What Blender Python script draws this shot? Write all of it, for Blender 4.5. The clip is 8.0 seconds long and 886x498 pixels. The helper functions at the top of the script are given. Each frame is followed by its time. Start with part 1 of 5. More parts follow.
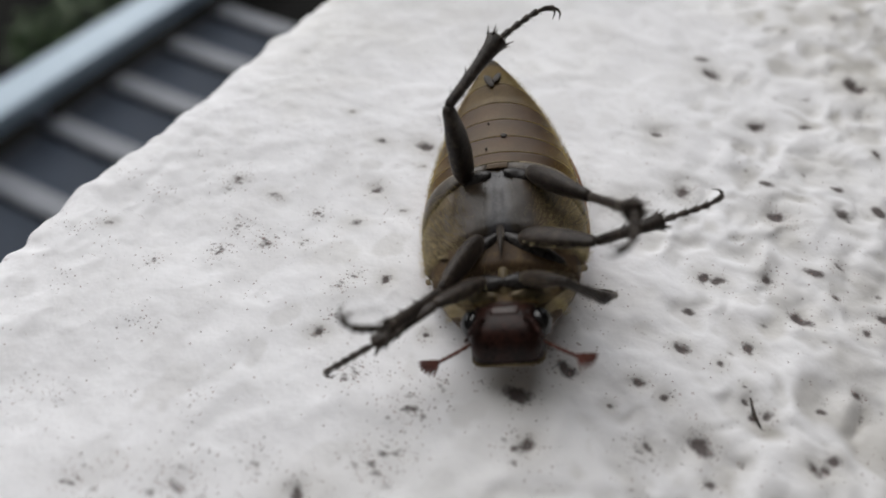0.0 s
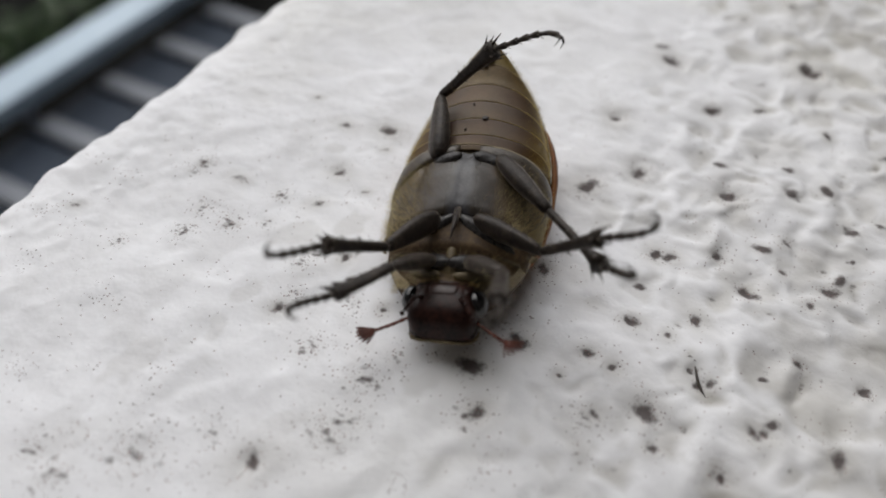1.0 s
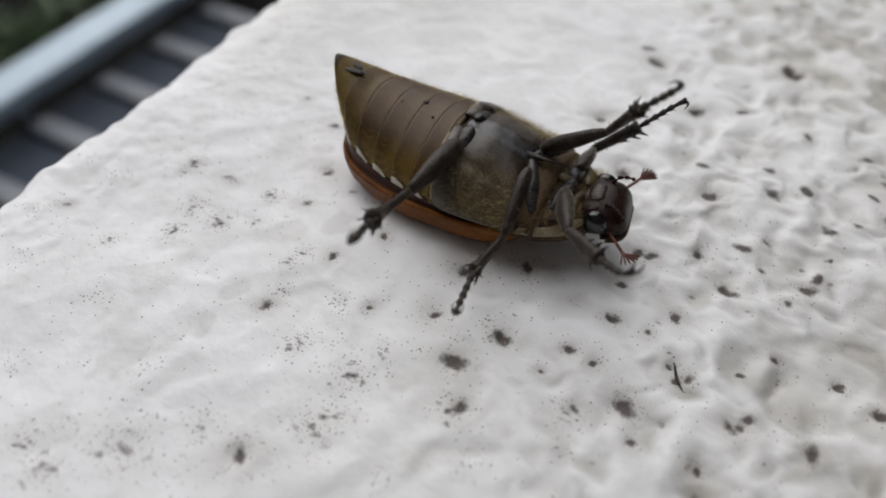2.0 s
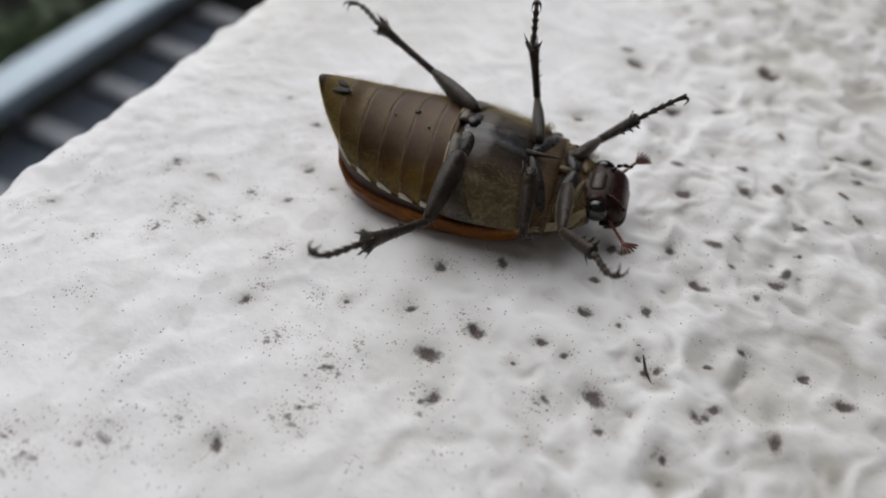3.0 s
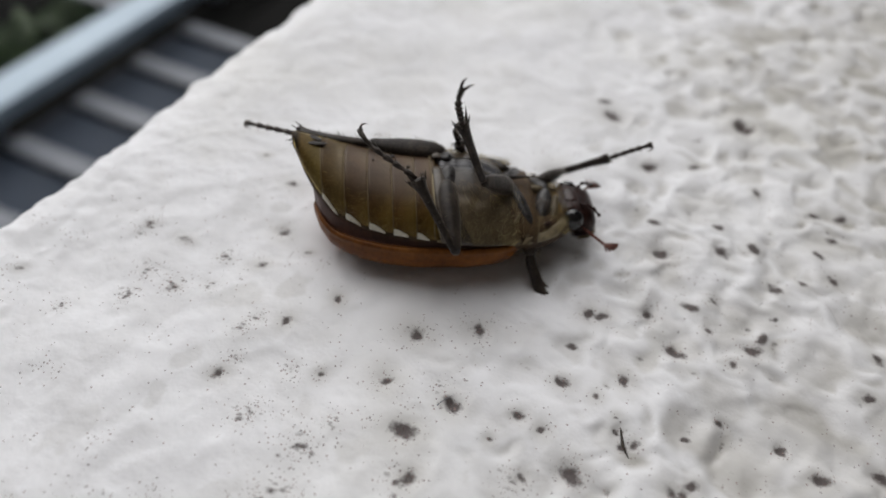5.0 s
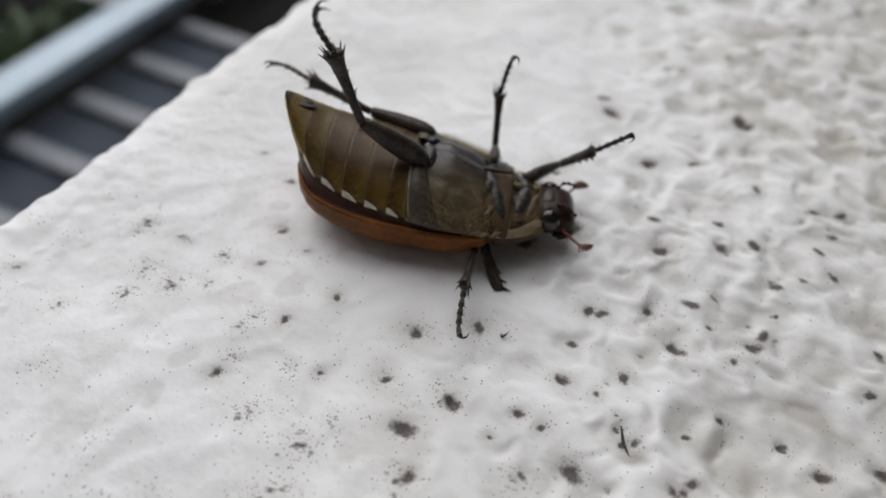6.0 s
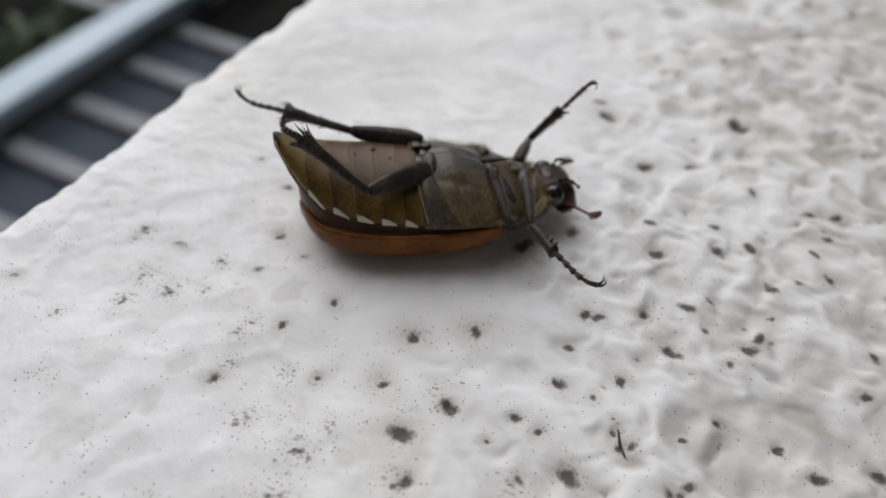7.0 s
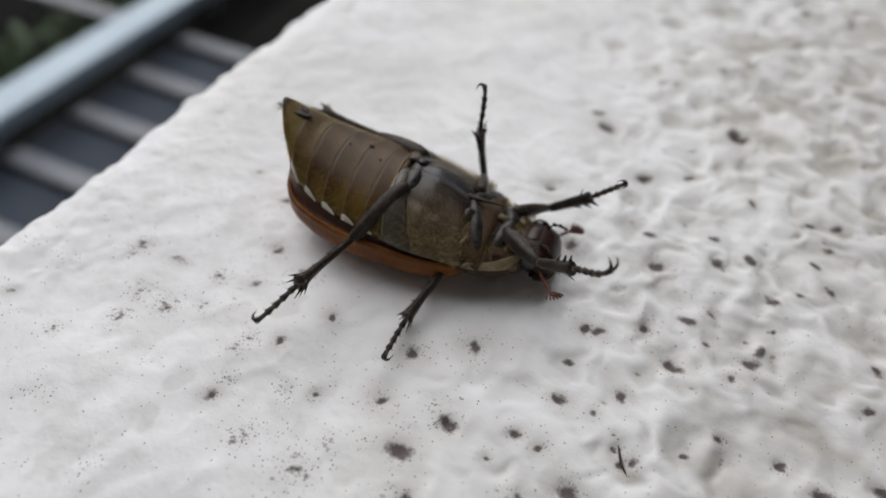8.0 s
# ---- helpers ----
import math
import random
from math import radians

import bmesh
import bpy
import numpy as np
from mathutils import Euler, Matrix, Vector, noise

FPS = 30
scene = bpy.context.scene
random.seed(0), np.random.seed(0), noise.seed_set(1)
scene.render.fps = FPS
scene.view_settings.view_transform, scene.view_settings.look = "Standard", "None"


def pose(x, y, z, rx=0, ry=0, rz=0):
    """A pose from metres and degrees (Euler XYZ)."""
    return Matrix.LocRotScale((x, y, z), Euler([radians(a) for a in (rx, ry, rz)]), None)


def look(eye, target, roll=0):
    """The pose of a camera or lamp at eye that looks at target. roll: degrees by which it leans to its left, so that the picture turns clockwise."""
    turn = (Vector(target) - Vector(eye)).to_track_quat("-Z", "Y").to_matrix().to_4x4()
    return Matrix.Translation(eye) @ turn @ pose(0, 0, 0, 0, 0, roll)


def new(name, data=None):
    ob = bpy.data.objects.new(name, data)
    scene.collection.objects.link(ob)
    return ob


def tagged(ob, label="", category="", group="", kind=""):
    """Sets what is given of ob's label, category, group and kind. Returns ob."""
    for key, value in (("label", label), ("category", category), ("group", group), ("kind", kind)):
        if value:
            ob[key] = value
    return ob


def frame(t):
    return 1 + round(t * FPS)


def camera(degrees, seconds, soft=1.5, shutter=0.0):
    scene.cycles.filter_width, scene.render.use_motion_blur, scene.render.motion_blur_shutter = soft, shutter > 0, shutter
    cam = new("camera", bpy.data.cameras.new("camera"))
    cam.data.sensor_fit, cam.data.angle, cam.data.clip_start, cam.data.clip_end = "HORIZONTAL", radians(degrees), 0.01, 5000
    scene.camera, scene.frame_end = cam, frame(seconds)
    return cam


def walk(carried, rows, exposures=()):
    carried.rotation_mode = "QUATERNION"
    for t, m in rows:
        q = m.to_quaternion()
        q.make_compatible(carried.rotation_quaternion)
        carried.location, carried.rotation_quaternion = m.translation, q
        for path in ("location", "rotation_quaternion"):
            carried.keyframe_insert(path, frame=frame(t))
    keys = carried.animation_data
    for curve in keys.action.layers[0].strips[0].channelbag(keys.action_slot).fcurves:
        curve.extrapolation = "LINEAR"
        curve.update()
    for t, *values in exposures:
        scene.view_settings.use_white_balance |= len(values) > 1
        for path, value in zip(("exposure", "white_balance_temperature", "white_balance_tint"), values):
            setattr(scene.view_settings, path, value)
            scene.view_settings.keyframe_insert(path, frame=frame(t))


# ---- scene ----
# A beetle lies on its back on the painted stucco top of a parapet and kicks; below the parapet a slatted metal canopy.
MM = 0.001
cam = camera(66.4, 8.0, soft=1.8)
cam.data.dof.use_dof = True
cam.data.dof.focus_distance = 0.06
cam.data.dof.aperture_fstop = 17.0
METRES, EYE, TILT, LEAN, TURN = 0.0187, 0.04738, -48.957, -2.376, 26.992
ROWS = [
    (0.0, 0.0, 0.0, 0.0, 0.0, 0.0, -0.0),
    (0.5, 0.0592, -0.0307, -0.032, -0.31, -0.13, 0.13),
    (1.0, 0.1617, -0.0902, -0.0993, -0.69, -0.1, 0.41),
    (1.5, 0.1881, -0.1304, -0.0939, -0.84, -0.1, 0.4),
    (1.7, 0.19, -0.132, -0.0945, -0.85, -0.1, 0.4),
    (2.8, 0.3118, -0.2235, -0.139, -1.37, -0.15, 0.4),
    (3.0, 0.3128, -0.2245, -0.1394, -1.27, 0.09, 0.4),
    (3.2, 0.339, -0.247, -0.139, -1.40, 0.12, 0.39),
    (3.5, 0.3866, -0.2884, -0.0605, -1.64, 0.74, 0.37),
    (3.7, 0.381, -0.303, 0.0126, -1.95, 1.39, 0.52),
    (4.0, 0.3758, -0.3156, 0.0775, -1.45, 1.96, 0.66),
    (4.5, 0.3654, -0.2366, 0.1242, -2.38, 1.57, 0.52),
    (6.0, 0.3604, -0.188, 0.1256, -2.6, 1.12, 0.86),
    (6.5, 0.3667, -0.1948, 0.1363, -2.68, 1.19, 0.99),
    (7.0, 0.3741, -0.1998, 0.1335, -2.65, 1.39, 1.23),
    (7.5, 0.3637, -0.185, 0.1779, -2.57, 1.65, 1.27),
    (8.0, 0.3872, -0.1846, 0.1741, -2.57, 1.91, 1.43),
]
walk(cam, [(t, pose(0, 0, EYE, TILT, LEAN, TURN) @ pose(METRES * x, METRES * y, METRES * z, 90 + pitch, roll, yaw)) for t, x, y, z, yaw, pitch, roll in ROWS])

# ---- world and light: an overcast sky ----
scene.view_settings.exposure = -0.3
world = bpy.data.worlds.new("overcast_sky")
scene.world = world
world.use_nodes = True
wn, wl = world.node_tree.nodes, world.node_tree.links
sky = wn.new("ShaderNodeTexSky")
sky.sky_type, sky.sun_disc = "NISHITA", False
sky.sun_elevation, sky.sun_rotation = radians(51.5), radians(-51)
sky.air_density, sky.dust_density, sky.ozone_density = 1.0, 4.0, 1.0
cloud = wn.new("ShaderNodeHueSaturation")
cloud.inputs["Saturation"].default_value = 0.3
wl.new(sky.outputs["Color"], cloud.inputs["Color"])
wl.new(cloud.outputs["Color"], wn["Background"].inputs["Color"])
wn["Background"].inputs["Strength"].default_value = 0.085
sun = new("sun", bpy.data.lights.new("sun", "SUN"))
sun.data.energy, sun.data.angle, sun.data.color = 2.9, radians(84), (1.0, 0.995, 0.99)
sun.matrix_world = look((-0.62, 0.5, 1.0), (0, 0, 0))

# ---- materials ----


def material(name, colour, rough=0.5, metal=0.0, spec=0.5):
    m = bpy.data.materials.new(name)
    m.use_nodes = True
    b = m.node_tree.nodes["Principled BSDF"]
    b.inputs["Base Color"].default_value = (*colour, 1)
    b.inputs["Roughness"].default_value, b.inputs["Metallic"].default_value = rough, metal
    b.inputs["Specular IOR Level"].default_value = spec
    return m, m.node_tree.nodes, m.node_tree.links, b


def noise_node(n, l, scale, detail=4.0, rough=0.6):
    """A noise in the thing's own metres."""
    c = n.new("ShaderNodeTexCoord")
    t = n.new("ShaderNodeTexNoise")
    t.inputs["Scale"].default_value, t.inputs["Detail"].default_value, t.inputs["Roughness"].default_value = scale, detail, rough
    l.new(c.outputs["Object"], t.inputs["Vector"])
    return t


def ramp_node(n, l, source, stops):
    r = n.new("ShaderNodeValToRGB")
    e = r.color_ramp.elements
    while len(e) < len(stops):
        e.new(0.5)
    for k, (p, c) in zip(e, stops):
        k.position, k.color = p, (*c, 1)
    l.new(source, r.inputs["Fac"])
    return r


def mix_node(n, l, fac, a, b, blend="MIX"):
    x = n.new("ShaderNodeMix")
    x.data_type, x.blend_type = "RGBA", blend
    for slot, v in ((0, fac), (6, a), (7, b)):
        if isinstance(v, (float, int)):
            x.inputs[slot].default_value = v
        elif isinstance(v, tuple):
            x.inputs[slot].default_value = (*v, 1)
        else:
            l.new(v, x.inputs[slot])
    return x.outputs[2]


def bump_node(n, l, b, height, strength, distance):
    k = n.new("ShaderNodeBump")
    k.inputs["Strength"].default_value, k.inputs["Distance"].default_value = strength, distance
    l.new(height, k.inputs["Height"])
    l.new(k.outputs["Normal"], b.inputs["Normal"])


def mottled(name, dark, mid, light, scale, rough=0.5, metal=0.0, spec=0.5, bump=0.3, depth=0.0001, fine=8.0):
    """Colour broken up at two scales, with a fine relief."""
    m, n, l, b = material(name, mid, rough, metal, spec)
    big, small = noise_node(n, l, scale), noise_node(n, l, scale * fine, 6.0)
    r = ramp_node(n, l, big.outputs["Fac"], ((0.3, dark), (0.5, mid), (0.72, light)))
    l.new(mix_node(n, l, 0.3, r.outputs["Color"], ramp_node(n, l, small.outputs["Fac"], ((0.35, dark), (0.65, light))).outputs["Color"]), b.inputs["Base Color"])
    rr = ramp_node(n, l, small.outputs["Fac"], ((0.3, (rough * 0.75,) * 3), (0.7, (min(1, rough * 1.3),) * 3)))
    l.new(rr.outputs["Color"], b.inputs["Roughness"])
    bump_node(n, l, b, small.outputs["Fac"], bump, depth)
    return m


def stucco_material():
    m, n, l, b = material("painted_stucco", (0.78, 0.76, 0.75), 0.75, 0.0, 0.25)
    big, mid, fine, dust = noise_node(n, l, 22, 3), noise_node(n, l, 180, 4), noise_node(n, l, 1500, 5), noise_node(n, l, 5200, 3, 0.55)
    base = ramp_node(n, l, big.outputs["Fac"], ((0.32, (0.775, 0.777, 0.775)), (0.5, (0.805, 0.812, 0.845)), (0.7, (0.82, 0.828, 0.86))))
    worn = mix_node(n, l, 0.35, base.outputs["Color"], ramp_node(n, l, mid.outputs["Fac"], ((0.3, (0.72, 0.715, 0.72)), (0.62, (0.84, 0.845, 0.86)))).outputs["Color"])
    a = n.new("ShaderNodeAttribute")
    a.attribute_name = "stain_shade"
    part_rgb = n.new("ShaderNodeSeparateColor")
    l.new(a.outputs["Color"], part_rgb.inputs[0])

    def calc(op, x, y, clamp=False):
        k = n.new("ShaderNodeMath")
        k.operation, k.use_clamp = op, clamp
        for slot, v in ((0, x), (1, y)):
            if isinstance(v, (int, float)):
                k.inputs[slot].default_value = v
            else:
                l.new(v, k.inputs[slot])
        return k.outputs[0]

    # solid dirt: a dark crumb with a ragged edge
    blot = calc("MULTIPLY", calc("SUBTRACT", calc("ADD", part_rgb.outputs[0], calc("MULTIPLY", calc("SUBTRACT", fine.outputs["Fac"], 0.5), 1.3)), 0.38), 2.2, True)
    grime = mix_node(n, l, dust.outputs["Fac"], (0.015, 0.013, 0.015), (0.135, 0.108, 0.103))
    # veil: bare patches and dust, plus the shade of hollows painted as tint
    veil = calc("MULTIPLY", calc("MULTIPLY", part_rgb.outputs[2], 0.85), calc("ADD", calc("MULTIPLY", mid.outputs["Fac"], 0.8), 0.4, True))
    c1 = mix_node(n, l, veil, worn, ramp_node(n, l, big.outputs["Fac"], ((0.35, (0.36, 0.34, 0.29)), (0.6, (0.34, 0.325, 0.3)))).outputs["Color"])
    c2 = mix_node(n, l, calc("MULTIPLY", blot, 0.94), c1, grime)

    # single specks of dirt, crowded in the dirty patches and sparse elsewhere
    def specks(cells, few, radius, colour_in):
        co = n.new("ShaderNodeTexCoord")
        wob = mix_node(n, l, 0.00022, co.outputs["Object"], fine.outputs["Color"], "ADD")
        v = n.new("ShaderNodeTexVoronoi")
        v.voronoi_dimensions, v.inputs["Scale"].default_value = "2D", cells
        l.new(wob, v.inputs["Vector"])
        chance = n.new("ShaderNodeSeparateColor")
        l.new(v.outputs["Color"], chance.inputs[0])
        there = calc("LESS_THAN", chance.outputs[0], calc("ADD", calc("MULTIPLY", part_rgb.outputs[1], 0.75), few))
        size = calc("MULTIPLY", calc("ADD", chance.outputs[1], 0.45), radius)
        dot = calc("MULTIPLY", calc("MULTIPLY", calc("SUBTRACT", size, v.outputs["Distance"]), 12.0, True), there)
        tone = mix_node(n, l, chance.outputs[2], (0.06, 0.04, 0.042), (0.28, 0.19, 0.175))
        return mix_node(n, l, calc("MULTIPLY", dot, 0.8), colour_in, tone)

    c3 = specks(1400, 0.012, 0.12, specks(3000, 0.02, 0.2, c2))
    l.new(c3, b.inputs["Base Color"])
    bump_node(n, l, b, calc("ADD", mid.outputs["Fac"], calc("MULTIPLY", fine.outputs["Fac"], 0.35)), 0.4, 0.0005)
    return m


STUCCO = stucco_material()
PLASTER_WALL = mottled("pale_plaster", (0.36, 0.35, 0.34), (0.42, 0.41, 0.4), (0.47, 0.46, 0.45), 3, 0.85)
LIGHT_BLOCKER = mottled("brown_light_blocker", (0.07, 0.06, 0.055), (0.1, 0.09, 0.08), (0.14, 0.125, 0.11), 4, 0.85)
RAIL = mottled("weathered_aluminium", (0.25, 0.32, 0.39), (0.32, 0.4, 0.47), (0.39, 0.47, 0.54), 4, 0.45, 0.2)
SLAT = mottled("grey_metal_slat", (0.095, 0.105, 0.125), (0.155, 0.167, 0.192), (0.215, 0.228, 0.255), 6, 0.5)
PANEL = mottled("dark_blue_grey_sheet", (0.02, 0.027, 0.041), (0.033, 0.043, 0.061), (0.048, 0.06, 0.082), 3, 0.6, 0, 0.12)
# near-black soil: the shade below the canopy is put into this colour
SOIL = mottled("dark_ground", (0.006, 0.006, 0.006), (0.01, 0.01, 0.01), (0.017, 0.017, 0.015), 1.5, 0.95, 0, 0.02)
LEAF = mottled("green_leaf", (0.03, 0.055, 0.022), (0.055, 0.095, 0.035), (0.09, 0.14, 0.055), 6, 0.5)



def downy(b, weight, tint=(1.0, 0.76, 0.22, 1)):
    """A nap of very fine hair."""
    b.inputs["Sheen Weight"].default_value, b.inputs["Sheen Roughness"].default_value = weight, 0.22
    b.inputs["Sheen Tint"].default_value = tint


def belly_material():
    """Olive brown along the middle, amber at the flanks, with a fine dusting."""
    m, n, l, b = material("olive_brown_belly", (0.08, 0.06, 0.035), 0.42, 0.0, 0.28)
    b.inputs["Specular Tint"].default_value = (1.0, 0.88, 0.7, 1)
    downy(b, 1.0)
    c = n.new("ShaderNodeTexCoord")
    xyz = n.new("ShaderNodeSeparateXYZ")
    l.new(c.outputs["Object"], xyz.inputs[0])
    side = n.new("ShaderNodeMath")
    side.operation = "ABSOLUTE"
    l.new(xyz.outputs["Y"], side.inputs[0])
    wide = n.new("ShaderNodeMath")
    wide.operation = "MULTIPLY"
    wide.inputs[1].default_value = 145.0
    l.new(side.outputs[0], wide.inputs[0])
    flank = ramp_node(n, l, wide.outputs[0], ((0.1, (0.125, 0.088, 0.06)), (0.36, (0.082, 0.051, 0.034)), (0.62, (0.075, 0.045, 0.023)), (0.9, (0.165, 0.105, 0.024))))
    along = n.new("ShaderNodeMath")
    along.operation, along.inputs[1].default_value = "MULTIPLY", -62.0
    l.new(xyz.outputs["X"], along.inputs[0])
    tail = ramp_node(n, l, along.outputs[0], ((0.66, (0, 0, 0)), (1.0, (1, 1, 1))))
    olive = ramp_node(n, l, along.outputs[0], ((0.975, (0.2, 0.15, 0.038)), (1.01, (0.025, 0.02, 0.012))))
    hue = mix_node(n, l, tail.outputs["Color"], flank.outputs["Color"], olive.outputs["Color"])
    blotch, grain = noise_node(n, l, 420, 4), noise_node(n, l, 4200, 4)
    dark = mix_node(n, l, 0.55, hue, ramp_node(n, l, blotch.outputs["Fac"], ((0.35, (0.35, 0.33, 0.3)), (0.65, (1.0, 1.0, 1.0)))).outputs["Color"], "MULTIPLY")
    # each plate darkens towards its hind edge
    plate = n.new("ShaderNodeSeparateXYZ")
    l.new(c.outputs["Generated"], plate.inputs[0])
    dark = mix_node(n, l, 1.0, dark, ramp_node(n, l, plate.outputs["X"], ((0.08, (0.55, 0.44, 0.46)), (0.35, (0.75, 0.65, 0.66)), (0.75, (1.05, 1.05, 1.0)))).outputs["Color"], "MULTIPLY")
    l.new(mix_node(n, l, 0.4, dark, ramp_node(n, l, grain.outputs["Fac"], ((0.35, (0.45, 0.42, 0.38)), (0.65, (1.15, 1.15, 1.1)))).outputs["Color"], "MULTIPLY"), b.inputs["Base Color"])
    l.new(ramp_node(n, l, blotch.outputs["Fac"], ((0.3, (0.34,) * 3), (0.7, (0.5,) * 3))).outputs["Color"], b.inputs["Roughness"])
    bump_node(n, l, b, grain.outputs["Fac"], 0.3, 0.00005)
    return m


BELLY = belly_material()
FLANK = mottled("tan_hairy_flank", (0.045, 0.033, 0.018), (0.09, 0.068, 0.038), (0.17, 0.135, 0.08), 500, 0.55, 0, 0.3, 0.5, 0.0001)
downy(FLANK.node_tree.nodes["Principled BSDF"], 0.7)


def breast_material():
    """A bluish-grey smooth shield in the middle, tan and downy at the flanks."""
    m, n, l, b = material("grey_and_tan_breast", (0.1, 0.08, 0.06), 0.4, 0.0, 0.4)
    downy(b, 0.25)
    c = n.new("ShaderNodeTexCoord")
    xyz = n.new("ShaderNodeSeparateXYZ")
    l.new(c.outputs["Object"], xyz.inputs[0])
    side = n.new("ShaderNodeMath")
    side.operation = "ABSOLUTE"
    l.new(xyz.outputs["Y"], side.inputs[0])
    blotch, grain = noise_node(n, l, 650, 5), noise_node(n, l, 5200, 4)
    wide = n.new("ShaderNodeMath")
    wide.operation, wide.inputs[1].default_value = "MULTIPLY_ADD", 170.0
    l.new(side.outputs[0], wide.inputs[0])
    ragged = n.new("ShaderNodeMath")
    ragged.operation, ragged.inputs[1].default_value, ragged.inputs[2].default_value = "MULTIPLY_ADD", 0.3, -0.15
    l.new(blotch.outputs["Fac"], ragged.inputs[0])
    l.new(ragged.outputs[0], wide.inputs[2])
    tone = ramp_node(n, l, wide.outputs[0], ((0.1, (0.05, 0.049, 0.055)), (0.2, (0.03, 0.023, 0.016)), (0.42, (0.046, 0.032, 0.022)), (0.8, (0.12, 0.088, 0.05))))
    dark = mix_node(n, l, 0.6, tone.outputs["Color"], ramp_node(n, l, blotch.outputs["Fac"], ((0.35, (0.4, 0.38, 0.36)), (0.62, (1.0, 1.0, 1.0)))).outputs["Color"], "MULTIPLY")
    l.new(mix_node(n, l, 0.5, dark, ramp_node(n, l, grain.outputs["Fac"], ((0.35, (0.4, 0.38, 0.35)), (0.65, (1.2, 1.2, 1.15)))).outputs["Color"], "MULTIPLY"), b.inputs["Base Color"])
    l.new(ramp_node(n, l, wide.outputs[0], ((0.2, (0.26,) * 3), (0.5, (0.45,) * 3))).outputs["Color"], b.inputs["Roughness"])
    wrinkle = noise_node(n, l, 1500, 3)
    bump_node(n, l, b, mix_node(n, l, 0.6, grain.outputs["Color"], wrinkle.outputs["Color"]), 0.5, 0.00012)
    return m


PLATE = breast_material()
ELYTRON = mottled("amber_brown_wing_case", (0.09, 0.028, 0.006), (0.17, 0.057, 0.01), (0.26, 0.1, 0.018), 260, 0.34, 0, 0.16, 0.25, 0.00006)
SHIELD = mottled("dark_brown_shield", (0.025, 0.014, 0.008), (0.055, 0.033, 0.018), (0.12, 0.08, 0.04), 500, 0.55, 0, 0.2, 0.3, 0.00006)
LEG = mottled("dark_brown_leg", (0.008, 0.006, 0.005), (0.02, 0.015, 0.0125), (0.066, 0.051, 0.04), 900, 0.42, 0, 0.25, 0.8, 0.0001, 4.0)
downy(LEG.node_tree.nodes["Principled BSDF"], 0.35, (1.0, 0.88, 0.74, 1))
HEAD = mottled("near_black_head", (0.005, 0.0022, 0.0018), (0.015, 0.006, 0.005), (0.045, 0.017, 0.012), 900, 0.33, 0, 0.16, 0.4, 0.00006, 4.0)
EYE_BLACK = mottled("glossy_black_eye", (0.004, 0.004, 0.004), (0.006, 0.006, 0.007), (0.01, 0.01, 0.01), 900, 0.1, 0, 0.6, 0.1, 0.00002)
ANTENNA = mottled("red_brown_antenna", (0.06, 0.014, 0.009), (0.11, 0.03, 0.018), (0.17, 0.05, 0.03), 500, 0.4)
TWIG = mottled("dark_twig", (0.015, 0.012, 0.01), (0.035, 0.028, 0.022), (0.07, 0.055, 0.04), 900, 0.8)
CHALK = mottled("chalk_white_scales", (0.42, 0.4, 0.33), (0.6, 0.57, 0.48), (0.7, 0.67, 0.58), 900, 0.8)
HAIR = mottled("pale_golden_hair", (0.32, 0.25, 0.11), (0.5, 0.41, 0.2), (0.65, 0.56, 0.3), 700, 0.5)
OLIVE_HAIR = mottled("olive_yellow_hair", (0.2, 0.145, 0.03), (0.31, 0.23, 0.055), (0.42, 0.33, 0.1), 700, 0.5)
AMBER = mottled("amber_neck_skin", (0.09, 0.045, 0.012), (0.17, 0.09, 0.025), (0.27, 0.16, 0.055), 900, 0.45, 0, 0.3, 0.4, 0.00005)
FOLD = mottled("dark_red_fold", (0.03, 0.01, 0.006), (0.055, 0.018, 0.01), (0.09, 0.032, 0.016), 500, 0.4)
JOINT = mottled("pale_joint_membrane", (0.25, 0.2, 0.11), (0.36, 0.3, 0.18), (0.46, 0.4, 0.27), 600, 0.5)

HIP = mottled("grey_brown_hip_plate", (0.022, 0.017, 0.013), (0.056, 0.045, 0.034), (0.12, 0.1, 0.078), 700, 0.32, 0, 0.4, 0.4, 0.00006)
TAN = mottled("tan_side_piece", (0.08, 0.06, 0.033), (0.16, 0.125, 0.072), (0.26, 0.21, 0.13), 800, 0.55, 0, 0.15, 0.4, 0.00006)
CREAM = mottled("cream_shield_rim", (0.14, 0.11, 0.065), (0.27, 0.22, 0.14), (0.4, 0.34, 0.23), 700, 0.5, 0, 0.3, 0.4, 0.00005)
COXA = mottled("bluish_black_hip", (0.01, 0.009, 0.009), (0.022, 0.02, 0.02), (0.052, 0.048, 0.047), 700, 0.3, 0, 0.3, 0.5, 0.00008, 4.0)
CHIN = mottled("red_brown_chin", (0.01, 0.0055, 0.005), (0.021, 0.0105, 0.009), (0.044, 0.022, 0.018), 700, 0.3, 0, 0.3, 0.2, 0.00003)

# ---- building helpers ----


def mesh_from(name, verts, faces, mats, smooth=True, scale=1.0):
    me = bpy.data.meshes.new(name)
    me.from_pydata([(x * scale, y * scale, z * scale) for x, y, z in verts], [], faces)
    for m in mats:
        me.materials.append(m)
    me.polygons.foreach_set("use_smooth", [smooth] * len(me.polygons))
    me.update()
    return me


